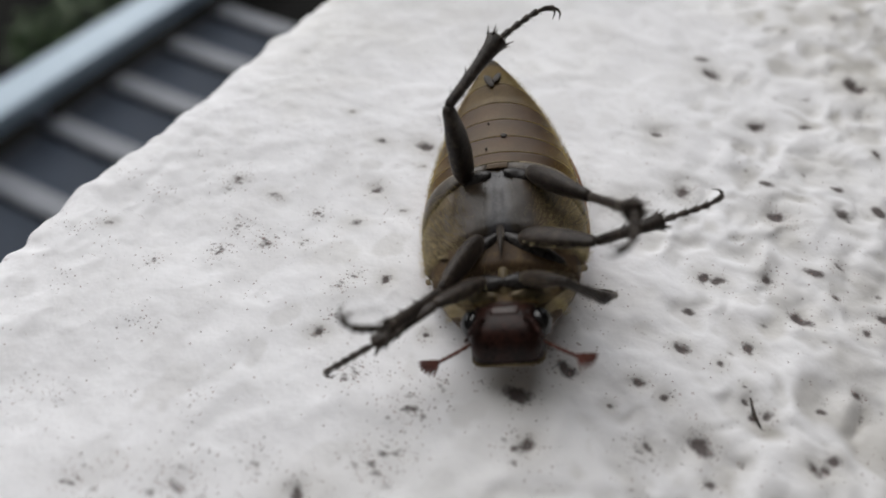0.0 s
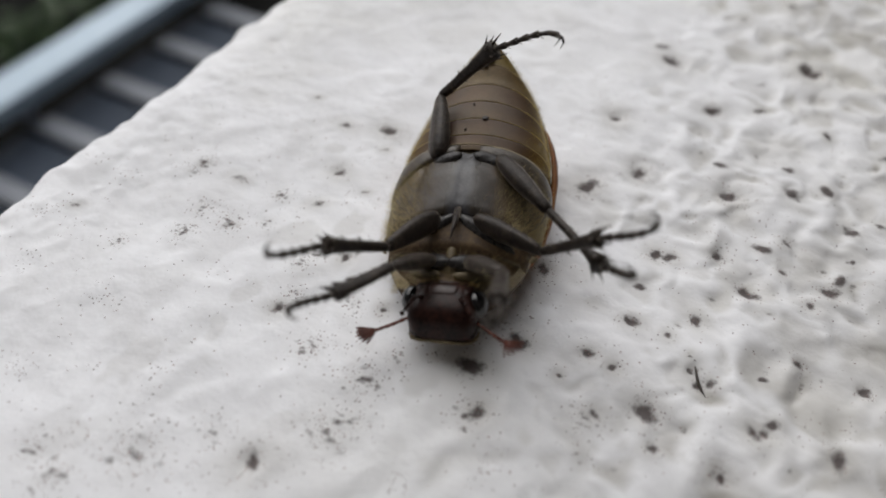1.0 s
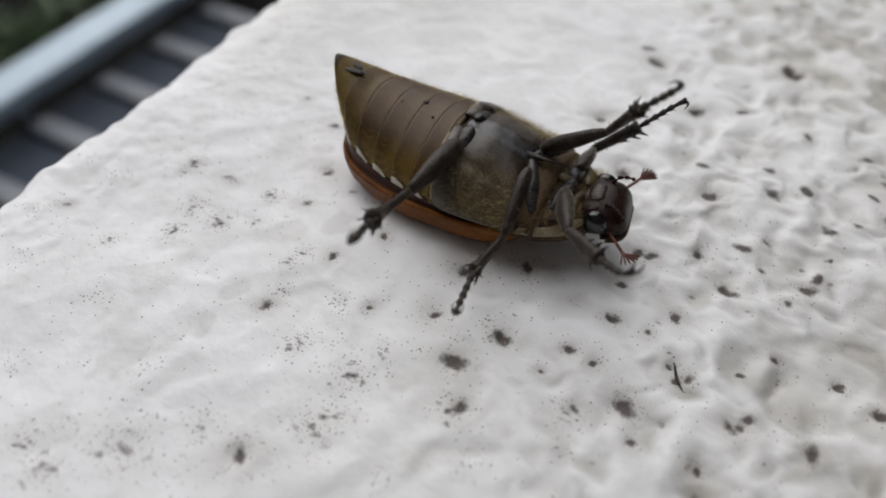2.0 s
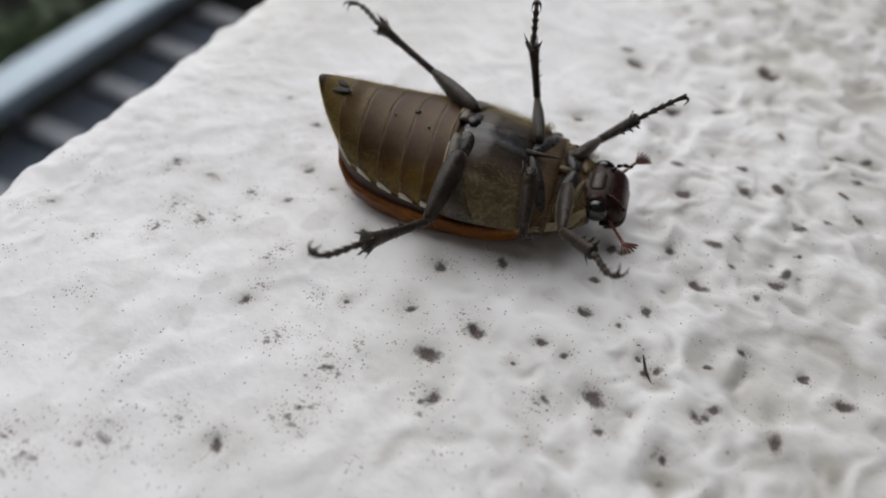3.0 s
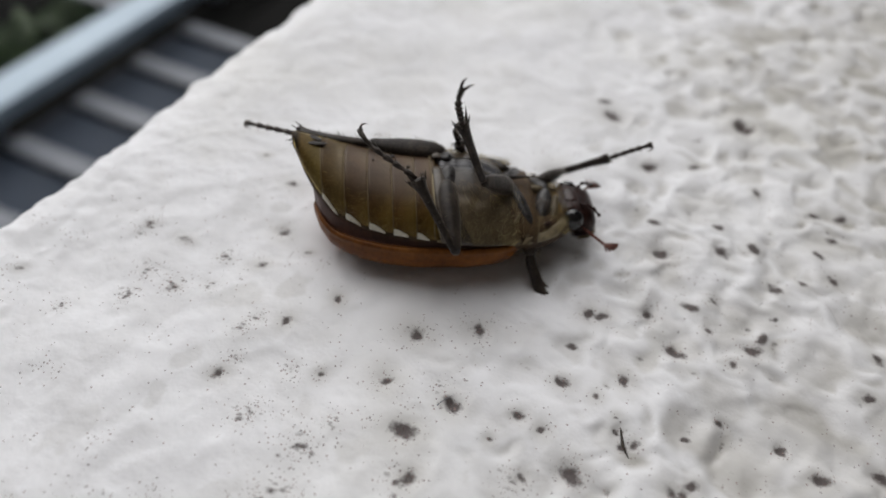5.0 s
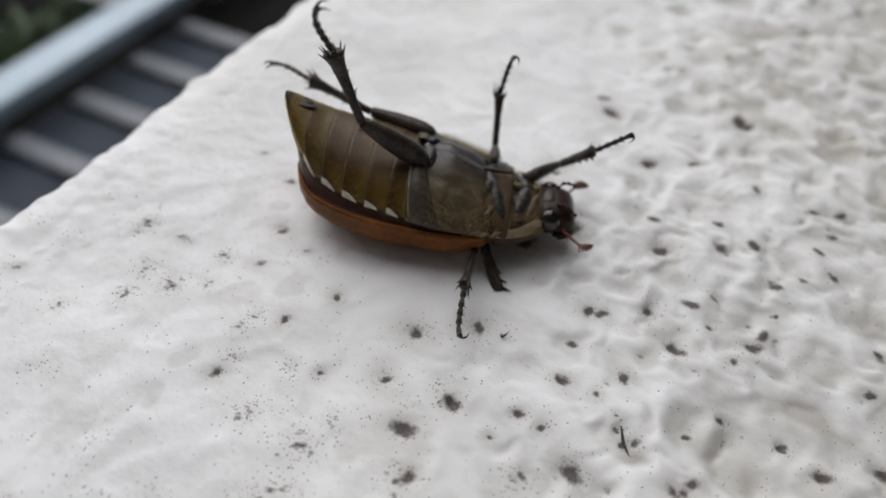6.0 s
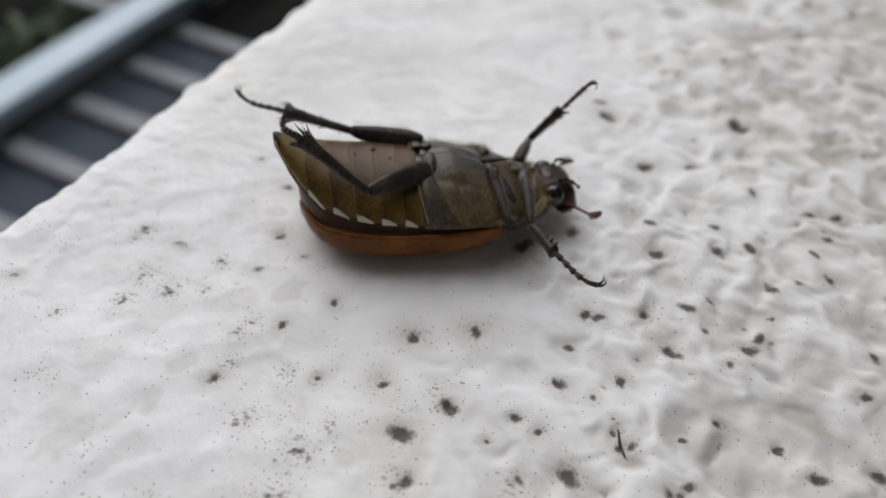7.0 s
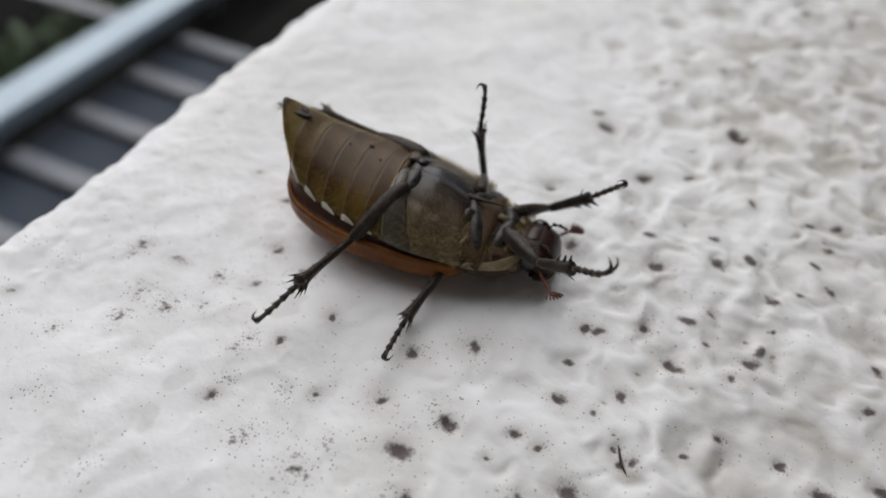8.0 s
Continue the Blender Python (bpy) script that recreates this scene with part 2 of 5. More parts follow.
def part(name, bm, mat, parent=None, label="", smooth=True):
    """Links a bmesh as one mesh object, under a thing or a part."""
    bmesh.ops.recalc_face_normals(bm, faces=bm.faces)
    me = bpy.data.meshes.new(name)
    bm.to_mesh(me)
    bm.free()
    me.materials.append(mat)
    me.polygons.foreach_set("use_smooth", [smooth] * len(me.polygons))
    ob = new(name, me)
    ob.parent = parent
    return tagged(ob, label)


def box(bm, x0, x1, y0, y1, z0, z1, bevel=0.0):
    m = Matrix.Translation(((x0 + x1) / 2, (y0 + y1) / 2, (z0 + z1) / 2)) @ Matrix.Diagonal((x1 - x0, y1 - y0, z1 - z0, 1))
    made = bmesh.ops.create_cube(bm, size=1, matrix=m)["verts"]
    if bevel:
        edges = list({e for v in made for e in v.link_edges})
        bmesh.ops.bevel(bm, geom=edges, offset=bevel, segments=2, affect="EDGES", profile=0.5)


# ---- the parapet ----
PITS = [
    (-2.0, 30.7, 0.64), (-8.4, 30.2, 0.75), (-13.8, 28.3, 0.40), (-21.8, 24.4, 0.44), (-4.8, 26.6, 0.85), (8.9, 29.3, 0.84),
    (10.2, 57.6, 1.13), (11.2, 34.6, 0.40), (12.0, 33.5, 0.39), (14.1, 45.6, 0.72), (14.6, 84.3, 1.17), (19.1, 39.7, 0.51),
    (-3.3, 39.3, 0.98), (-8.2, 36.0, 0.80), (-16.7, 36.0, 0.38), (-19.5, 31.5, 0.42), (20.8, 48.8, 0.84), (19.3, 46.4, 0.66),
    (10.8, 49.0, 0.69), (5.5, 46.2, 0.57), (6.8, 46.5, 0.51), (3.2, 32.3, 0.49), (5.4, 31.9, 0.49), (1.8, 29.2, 0.34),
    (24.4, 39.5, 0.50), (27.6, 38.0, 0.59), (-0.9, 79.1, 1.08), (16.6, 49.4, 0.52), (16.5, 53.3, 0.54), (27.3, 61.5, 0.63),
    (5.4, 37.3, 0.47), (10.5, 40.1, 0.53),
]
PITS_MORE = [
    (8.7, 37.2, 0.36), (-15.5, 12.3, 0.89), (17.4, 31.4, 0.53), (16.7, 31.0, 0.53), (22.8, 31.9, 0.61), (10.1, 26.5, 0.43),
    (15.2, 26.5, 0.51), (11.9, 29.1, 0.22), (1.0, 56.6, 0.85), (-3.2, 52.0, 0.83), (-24.8, 49.1, 0.73), (-26.2, 41.1, 0.57),
    (-3.8, 64.1, 0.79), (15.7, 84.4, 0.88), (5.8, 71.0, 0.68), (24.3, 39.3, 0.43), (12.8, 33.9, 0.42), (10.8, 35.8, 0.24),
    (11.9, 33.7, 0.23), (5.7, 37.4, 0.50), (-2.4, 30.7, 0.67), (-2.6, 23.1, 0.61), (5.4, 27.2, 0.58),
]
SPECKLES = [
    (-17.2, 22.4, 1.03), (-11.4, 21.7, 1.19), (-10.4, 24.4, 0.85), (-34.5, 27.3, 0.94), (-31.7, 30.4, 0.96), (-34.8, 30.7, 0.97),
    (-29.7, 35.6, 0.67), (-22.8, 29.0, 0.92), (-22.0, 30.5, 0.73), (-16.3, 27.6, 0.70), (-3.9, 32.0, 0.81), (-21.4, 26.2, 0.70),
    (-11.9, 21.5, 1.07), (-11.9, 16.6, 1.42), (-10.9, 18.2, 1.02), (-34.5, 27.7, 0.82), (-27.3, 5.3, 1.16), (-23.5, 9.1, 1.60),
    (-29.8, 5.8, 0.95), (-19.3, 12.8, 0.91), (-17.6, 22.0, 0.91), (-38.6, 35.2, 1.01), (-38.9, 23.7, 0.70), (-29.3, 35.7, 0.77),
    (-28.5, 31.8, 0.74), (-3.4, 22.5, 1.17), (4.7, 26.5, 0.92),
]

# longish smears of old dirt in the hollows: place, half length, turn
SMEARS = [
    (14.3, 51.4, 1.06, -6), (21.4, 50.6, 0.92, 76), (32.4, 40.7, 0.9, -27), (25.5, 64.6, 0.93, -35), (21.9, 57.8, 0.97, -24),
    (22.3, 53.9, 0.59, 28), (5.1, 41.8, 0.78, 3), (16.7, 36.7, 0.6, 27), (15.8, 60.3, 1.14, -9), (26.8, 67.9, 0.93, 29),
    (31.7, 52.9, 0.79, -48), (31.1, 48.2, 0.8, 16), (24.3, 59.5, 0.8, -40), (19.0, 62.2, 1.0, -40), (8.5, 61.6, 0.92, 7),
    (15.0, 63.9, 0.83, -1), (10.7, 73.3, 1.05, 53), (-2.8, 81.8, 1.23, 22), (5.4, 92.9, 1.3, 86), (10.8, 99.2, 1.6, -63),
    (18.1, 71.7, 0.83, -60), (24.6, 71.0, 1.1, 29), (27.6, 72.2, 0.97, 29), (17.9, 32.6, 0.83, 45),
]
SMEARS_OUTER = [
    (-29.4, 47.6, 1.2, -6), (-23.7, 46.2, 0.6, 30), (-34.6, 50.3, 0.6, 30), (-34.4, 35.5, 0.9, 3), (-22.3, 39.8, 0.5, 29), (-25.6, 36.4, 0.9, 29),
    (-45.7, 25.4, 0.7, 29), (-38.6, 35.6, 0.7, 29), (-31.2, 30.2, 0.6, 29), (-25.7, 41.0, 0.7, 29), (-24.8, 48.9, 0.9, 58),
]
# the largest hollows among the knobs, tinted with dust and painted shade: place, radius
BOWLS = [
    (12.9, 66.7, 3.1), (13.8, 46.8, 2.4), (18.7, 41.8, 2.1), (17.0, 37.2, 2.1), (25.4, 42.1, 3.4), (26.7, 49.9, 2.7), (18.9, 52.5, 1.8),
    (15.7, 89.5, 2.1), (19.8, 97.9, 2.2), (15.2, 110.1, 2.5), (19.7, 112.8, 2.1), (24.5, 117.7, 2.7), (27.0, 85.0, 2.3), (17.0, 74.5, 1.6),
    (20.0, 84.9, 1.6), (6.6, 84.9, 1.8), (13.0, 87.2, 1.4), (28.3, 106.3, 2.0), (31.8, 77.1, 1.8), (-5.3, 100.3, 1.6), (24.3, 94.4, 2.5),
    (31.1, 124.8, 3.1), (21.3, 36.3, 2.9), (30.1, 40.4, 2.5), (11.9, 42.9, 1.5), (30.5, 57.1, 2.4), (8.0, 120.1, 2.2), (5.6, 66.4, 1.2),
    (5.1, 41.8, 1.5), (10.4, 57.3, 2.0), (10.8, 34.1, 1.5),
]
# flat bare patches on the smooth side: place, half length, turn
FLATS = [
    (-25.0, 32.0, 2.4, 28), (-28.8, 15.1, 2.3, 71), (-25.1, 24.3, 1.3, 73), (-25.0, 20.2, 1.2, 103), (-13.3, 24.7, 1.1, 114),
    (-21.3, 35.1, 1.9, 67), (-28.3, 43.8, 1.3, 29), (-28.6, 7.6, 1.9, 52), (-15.7, 14.8, 2.2, 62), (1.7, 30.0, 0.8, 4), (-7.5, 23.5, 1.6, 50),
]


def value_noise(x, y, size, seed):
    """Smooth noise from -1 to 1 with cells of that size (mm), on arrays."""
    rng = np.random.RandomState(seed)
    n = 256
    g = rng.uniform(-1, 1, (n, n))
    u, v = x / size, y / size
    i, j = np.floor(u).astype(int), np.floor(v).astype(int)
    a, b = u - i, v - j
    a, b = a * a * a * (a * (a * 6 - 15) + 10), b * b * b * (b * (b * 6 - 15) + 10)
    p, q = i % n, j % n
    p1, q1 = (i + 1) % n, (j + 1) % n
    return (g[p, q] * (1 - a) + g[p1, q] * a) * (1 - b) + (g[p, q1] * (1 - a) + g[p1, q1] * a) * b


EDGE = -47.5  # where the top begins to round off towards the outer face


def knobbly(x, y):
    """0 where the stucco was trowelled smooth by the outer edge, 1 where it is knobbly."""
    t = np.clip((x + 0.05 * y + 10) / 27, 0, 1)
    return t * t * (3 - 2 * t)


def warped(x, y):
    return x + 1.5 * value_noise(x, y, 6, 5) + 0.7 * value_noise(x, y, 2.3, 75), y + 1.5 * value_noise(x, y, 6, 6) + 0.7 * value_noise(x, y, 2.3, 76)


def hollows(x, y, size, seed):
    """Soft round hollows scattered with that spacing (mm), running together: 0 to 1."""
    rng = np.random.RandomState(seed)
    n = 256
    jx, jy, r, amp = rng.uniform(0.05, 0.95, (n, n)), rng.uniform(0.05, 0.95, (n, n)), rng.uniform(0.26, 0.46, (n, n)), rng.uniform(-0.1, 1.4, (n, n))
    u, v = x / size, y / size
    i, j = np.floor(u).astype(int), np.floor(v).astype(int)
    total = np.zeros(x.shape)
    for di in (-1, 0, 1):
        for dj in (-1, 0, 1):
            p, q = (i + di) % n, (j + dj) % n
            d2 = (u - (i + di + jx[p, q])) ** 2 + (v - (j + dj + jy[p, q])) ** 2
            total += np.clip(amp[p, q], 0, 1) * np.exp(-d2 / r[p, q] ** 2)
    return 1 - np.exp(-2.4 * total)


def cells(x, y, size, seed):
    """Bowls parted by a net of rounded ridges: 0 on a ridge to 1 in a bowl, and each bowl's own number."""
    rng = np.random.RandomState(seed)
    n = 256
    jx, jy, tag = rng.uniform(0.05, 0.95, (n, n)), rng.uniform(0.05, 0.95, (n, n)), rng.uniform(0, 1, (n, n))
    u, v = x / size, y / size
    i, j = np.floor(u).astype(int), np.floor(v).astype(int)
    f1, f2, who = np.full(x.shape, 9.0), np.full(x.shape, 9.0), np.zeros(x.shape)
    for di in (-1, 0, 1):
        for dj in (-1, 0, 1):
            p, q = (i + di) % n, (j + dj) % n
            d = np.hypot(u - (i + di + jx[p, q]), v - (j + dj + jy[p, q]))
            near = d < f1
            f2 = np.where(near, f1, np.minimum(f2, d))
            who = np.where(near, tag[p, q], who)
            f1 = np.minimum(f1, d)
    return 1 - np.exp(-(((f2 - f1) / 0.62) ** 2)), f1, who


def basins(x, y, wx, wy):
    """Two sizes of bowls, some of them filled up, and the distance to crumbs of dirt."""
    big, d, who = cells(wx, wy, 3.7, 4)
    small, e, tag = cells(wx + 3, wy, 2.1, 19)
    return d, who, big * np.clip(1.7 * who - 0.15, 0, 1), e, tag, small * np.clip(1.6 * tag - 0.2, 0, 1)


def bowls(x, y):
    """The largest hollows: 0 outside to 1 at their bottom."""
    wx, wy = x + 0.7 * value_noise(x, y, 2.2, 71), y + 0.7 * value_noise(x, y, 2.2, 72)
    total = np.zeros(x.shape)
    for x0, y0, r in BOWLS:
        total += np.exp(-(((wx - x0) ** 2 + (wy - y0) ** 2) / (r * r)) ** 1.35)
    return 1.07 * np.tanh(1.6 * total)


def relief(x, y):
    """Height of the stucco in mm."""
    knob = knobbly(x, y)
    wx, wy = warped(x, y)
    h = 0.55 * value_noise(x, y, 23, 1) + 0.18 * value_noise(wx, wy, 10, 2)
    h -= 0.3 * hollows(wx + 5, wy + 2, 9.5, 61) + 0.1 * hollows(wx, wy, 3.6, 62)
    h -= 0.13 * np.sqrt((value_noise(0.7 * wx - 0.7 * wy, 0.4 * wx + 0.4 * wy, 6.5, 31) + 0.25 * value_noise(wx, wy, 2.7, 32)) ** 2 + 0.02) * (1 - 0.6 * knob)
    d, who, big, e, tag, small = basins(x, y, wx, wy)
    h -= (0.03 + 0.34 * knob) * big + (0.02 + 0.17 * knob) * small + 0.28 * bowls(x, y)
    h -= (0.08 + 0.34 * knob) * hollows(wx, wy, 4.1, 77)
    h += (0.05 + 0.09 * knob) * value_noise(x, y, 1.9, 7) + (0.025 + 0.03 * knob) * value_noise(wx, wy, 1.1, 14) + 0.03 * value_noise(x, y, 0.8, 8)
    return h + 0.7 + 0.45 * knob


def parapet_top():
    fine_s = np.arange(-64, 44, 0.25)
    s = np.concatenate([-64 - np.geomspace(1, 1100, 30)[::-1], fine_s, 44 + np.geomspace(0.7, 165, 26)])
    y = np.concatenate([-2 - np.geomspace(0.6, 900, 26)[::-1], np.arange(-2, 72, 0.25), np.arange(72, 152, 0.5), 152 + np.geomspace(1, 1500, 30)])
    S, Y = np.meshgrid(s, y, indexing="ij")
    wob = 0.7 * value_noise(Y, 0 * Y, 14, 11) + 0.35 * value_noise(Y, 0 * Y, 5, 12) + 0.4 * value_noise(Y, 0 * Y, 2.3, 13) + 0.2 * value_noise(Y, 0 * Y, 1.2, 15)
    R = 7.0
    edge = EDGE + wob + 0.022 * np.clip(Y - 40, -60, 90)
    over = np.clip(edge - S, 0, None)
    ang = np.clip(over / R, 0, np.pi / 2)
    down = np.clip(over - R * np.pi / 2, 0, None)
    X = np.where(over > 0, edge - R * np.sin(ang), S)
    Z = -R * (1 - np.cos(ang)) - down
    h = relief(S, Y) + 0.09 * np.exp(-((S - EDGE) / 8) ** 2) * (value_noise(S, Y, 1.6, 16) + 0.6 * value_noise(S, Y, 0.8, 17))
    for x0, y0, r in PITS + PITS_MORE:
        h -= 0.4 * min(r, 0.9) * np.exp(-(((X - x0) ** 2 + (Y - y0) ** 2) / (1.2 * r * r)))
    fade = np.exp(-np.clip(np.abs(S + 9) - 70, 0, None) / 40)
    nx, nz = -np.sin(ang), np.cos(ang)
    V = np.stack([X + nx * h * fade, Y, Z + nz * h * fade], -1).reshape(-1, 3) * MM
    stain_shade = np.zeros(S.shape + (4,))
    stain_shade[..., 3] = 1
    for k, (x0, y0, r) in enumerate(PITS + PITS_MORE):
        r *= 1.2
        a, st = k * 2.4, 1.0 + 0.5 * math.sin(k * 5.1)
        u, v = (X - x0) * math.cos(a) + (Y - y0) * math.sin(a), (Y - y0) * math.cos(a) - (X - x0) * math.sin(a)
        stain_shade[..., 0] = np.maximum(stain_shade[..., 0], 1.05 * np.exp(-((u / (r * st)) ** 2 + (v / (r * 0.85)) ** 2)))
        stain_shade[..., 2] = np.maximum(stain_shade[..., 2], 0.7 * np.exp(-((u / (r * 2.9)) ** 2 + (v / (r * 2.3)) ** 2)))
    for x0, y0, r in PITS + PITS_MORE:
        stain_shade[..., 1] = np.maximum(stain_shade[..., 1], 0.75 * np.exp(-(((X - x0) ** 2 + (Y - y0) ** 2) / (4.0 * r * r))))
    for k, (x0, y0, r) in enumerate(SPECKLES):
        for m in range(5):
            a, q = k * 1.7 + m * 2.2, r * (0.1 + 0.32 * m)
            stain_shade[..., 0] = np.maximum(stain_shade[..., 0], (0.9 - 0.08 * m) * np.exp(-(((X - x0 - q * math.cos(a)) ** 2 + 2.2 * (Y - y0 - q * math.sin(a)) ** 2) / (0.4 * r) ** 2)))
        stain_shade[..., 2] = np.maximum(stain_shade[..., 2], 0.3 * np.exp(-(((X - x0) ** 2 + (Y - y0) ** 2) / (2.6 * r * r))))
        stain_shade[..., 1] = np.maximum(stain_shade[..., 1], 1.15 * np.exp(-(((X - x0) ** 2 + (Y - y0) ** 2) / (2.0 * r * r))))
    for x0, y0, r, turn in SMEARS + SMEARS_OUTER:
        a = radians(turn)
        u, v = (X - x0) * math.cos(a) + (Y - y0) * math.sin(a), (Y - y0) * math.cos(a) - (X - x0) * math.sin(a)
        far = min(1.0, 70 / y0) * (0.72 if x0 < -20 else 1.0)
        stain_shade[..., 0] = np.maximum(stain_shade[..., 0], 1.05 * far * np.exp(-((u / r) ** 2 + (v / (0.6 * r)) ** 2)))
        stain_shade[..., 2] = np.maximum(stain_shade[..., 2], 0.6 * np.exp(-((u / (r * 1.9)) ** 2 + (v / (r * 1.2)) ** 2)))
    # dust and painted shade in the hollows, black crumbs at a few bottoms
    wx, wy = warped(X, Y)
    knob, patchy = knobbly(X, Y), np.clip(0.75 - 0.9 * value_noise(X, Y, 5, 22), 0, 1)
    d, who, big, e, tag, small = basins(X, Y, wx, wy)
    stain_shade[..., 0] = np.maximum(stain_shade[..., 0], 0.72 * knob * (who > 0.72) * np.exp(-((d / 0.12) ** 2)) * np.clip(patchy + 0.25, 0, 1))
    stain_shade[..., 0] = np.maximum(stain_shade[..., 0], 0.6 * knob * (tag > 0.8) * np.exp(-((e / 0.13) ** 2)))
    stain_shade[..., 2] = np.maximum(stain_shade[..., 2], (0.2 + 0.85 * knob) * np.clip(1.6 * big - 0.35, 0, 1) * (0.6 + 0.4 * patchy))
    stain_shade[..., 2] = np.maximum(stain_shade[..., 2], (0.12 + 0.58 * knob) * np.clip(1.6 * small - 0.45, 0, 1) * (0.5 + 0.5 * patchy))
    stain_shade[..., 2] = np.maximum(stain_shade[..., 2], 0.75 * np.clip(1.5 * bowls(X, Y) - 0.2, 0, 1) * (0.55 + 0.45 * patchy))
    stain_shade[..., 2] = np.maximum(stain_shade[..., 2], (0.12 + 0.78 * knob) * np.clip(1.5 * hollows(wx, wy, 4.1, 77) - 0.55, 0, 1) * (0.5 + 0.5 * patchy))
    stain_shade[..., 1] = np.maximum(stain_shade[..., 1], (0.03 + 0.12 * knob) * np.clip(value_noise(X, Y, 4, 51) * 2, 0, 1))
    stain_shade[..., 1] = np.maximum(stain_shade[..., 1], 0.5 * np.clip(value_noise(X, Y, 2.6, 52) * 3 - 1.5, 0, 1) * np.clip((46 - Y) / 20, 0, 1))
    # tint deepens rightwards and far off: weaker light painted into the colour
    stain_shade[..., 2] += (0.06 * knob + 0.3 * np.clip((X - 0.6 * Y + 22) / 36, 0, 1) + 0.2 * np.clip((X - 14) / 20, 0, 1) + 0.22 * knob * np.clip((Y - 50) / 50, 0, 1)) * (0.6 + 0.4 * patchy)
    # flat worn patches where the undercoat shows
    for x0, y0, r, turn in FLATS:
        a = radians(turn)
        u, v = (X - x0) * math.cos(a) + (Y - y0) * math.sin(a), (Y - y0) * math.cos(a) - (X - x0) * math.sin(a)
        inside = 1.3 - np.hypot(u / r, v / (0.55 * r)) + 0.35 * value_noise(X, Y, 1.0, 73)
        stain_shade[..., 2] = np.maximum(stain_shade[..., 2], 0.32 * np.clip(inside * 3, 0, 1))
    flat = value_noise(0.8 * wx - 0.7 * wy, 0.5 * wx + 0.6 * wy, 3.4, 41)
    stain_shade[..., 2] = np.maximum(stain_shade[..., 2], 0.16 * np.clip((flat - 0.42) * 6, 0, 1) * (1 - 0.5 * knob))
    na, nb = S.shape
    idx = np.arange(na * nb).reshape(na, nb)
    F = np.stack([idx[:-1, :-1], idx[1:, :-1], idx[1:, 1:], idx[:-1, 1:]], -1).reshape(-1, 4)
    me = bpy.data.meshes.new("parapet_top")
    me.vertices.add(len(V))
    me.vertices.foreach_set("co", V.ravel())
    me.loops.add(F.size)
    me.loops.foreach_set("vertex_index", F.ravel())
    me.polygons.add(len(F))
    me.polygons.foreach_set("loop_start", np.arange(0, F.size, 4))
    me.update(calc_edges=True)
    me.polygons.foreach_set("use_smooth", [True] * len(F))
    at = me.attributes.new("stain_shade", "FLOAT_COLOR", "POINT")
    at.data.foreach_set("color", stain_shade.reshape(-1))
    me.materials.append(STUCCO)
    me.update()
    return tagged(new("parapet_top", me), "off-white painted rough stucco top of a parapet, pitted and dirt-specked", "parapet", kind="structure")


parapet_top()


def unseen_surroundings():
    """Inner face and floor close the place; added unseen walls and ceiling block light."""
    bm = bmesh.new()
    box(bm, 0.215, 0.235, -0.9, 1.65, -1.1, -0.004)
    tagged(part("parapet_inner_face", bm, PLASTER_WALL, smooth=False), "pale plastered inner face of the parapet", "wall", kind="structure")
    # unseen walls added behind and beside the viewer to darken that side
    bm = bmesh.new()
    box(bm, 1.4, 1.55, -2.5, 4.0, -1.1, 2.0)
    box(bm, -0.4, 1.4, -0.35, -0.075, -1.1, 2.0)
    box(bm, 0.3, 1.4, -0.075, 0.06, -1.1, 2.0)
    tagged(part("light_block_wall", bm, LIGHT_BLOCKER, smooth=False), "unseen brown walls added to block light from the viewer's side", "wall", kind="structure")
    # slab out of view, added to cut the light from overhead
    bm = bmesh.new()
    box(bm, 0.22, 1.55, -2.5, 4.0, 2.0, 2.15)
    tagged(part("ceiling", bm, LIGHT_BLOCKER, smooth=False), "unseen brown slab added overhead to block light from above", "ceiling", kind="structure")
    bm = bmesh.new()
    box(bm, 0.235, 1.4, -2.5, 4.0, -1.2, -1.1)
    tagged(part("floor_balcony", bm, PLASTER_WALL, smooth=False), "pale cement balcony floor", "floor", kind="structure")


unseen_surroundings()

# ---- the canopy below ----


def ground():
    bm = bmesh.new()
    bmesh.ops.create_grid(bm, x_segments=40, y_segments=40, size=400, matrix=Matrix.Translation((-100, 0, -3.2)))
    tagged(part("ground", bm, SOIL), "near-black bare soil, shade under canopy and shrubs put into its colour", "ground", kind="structure")


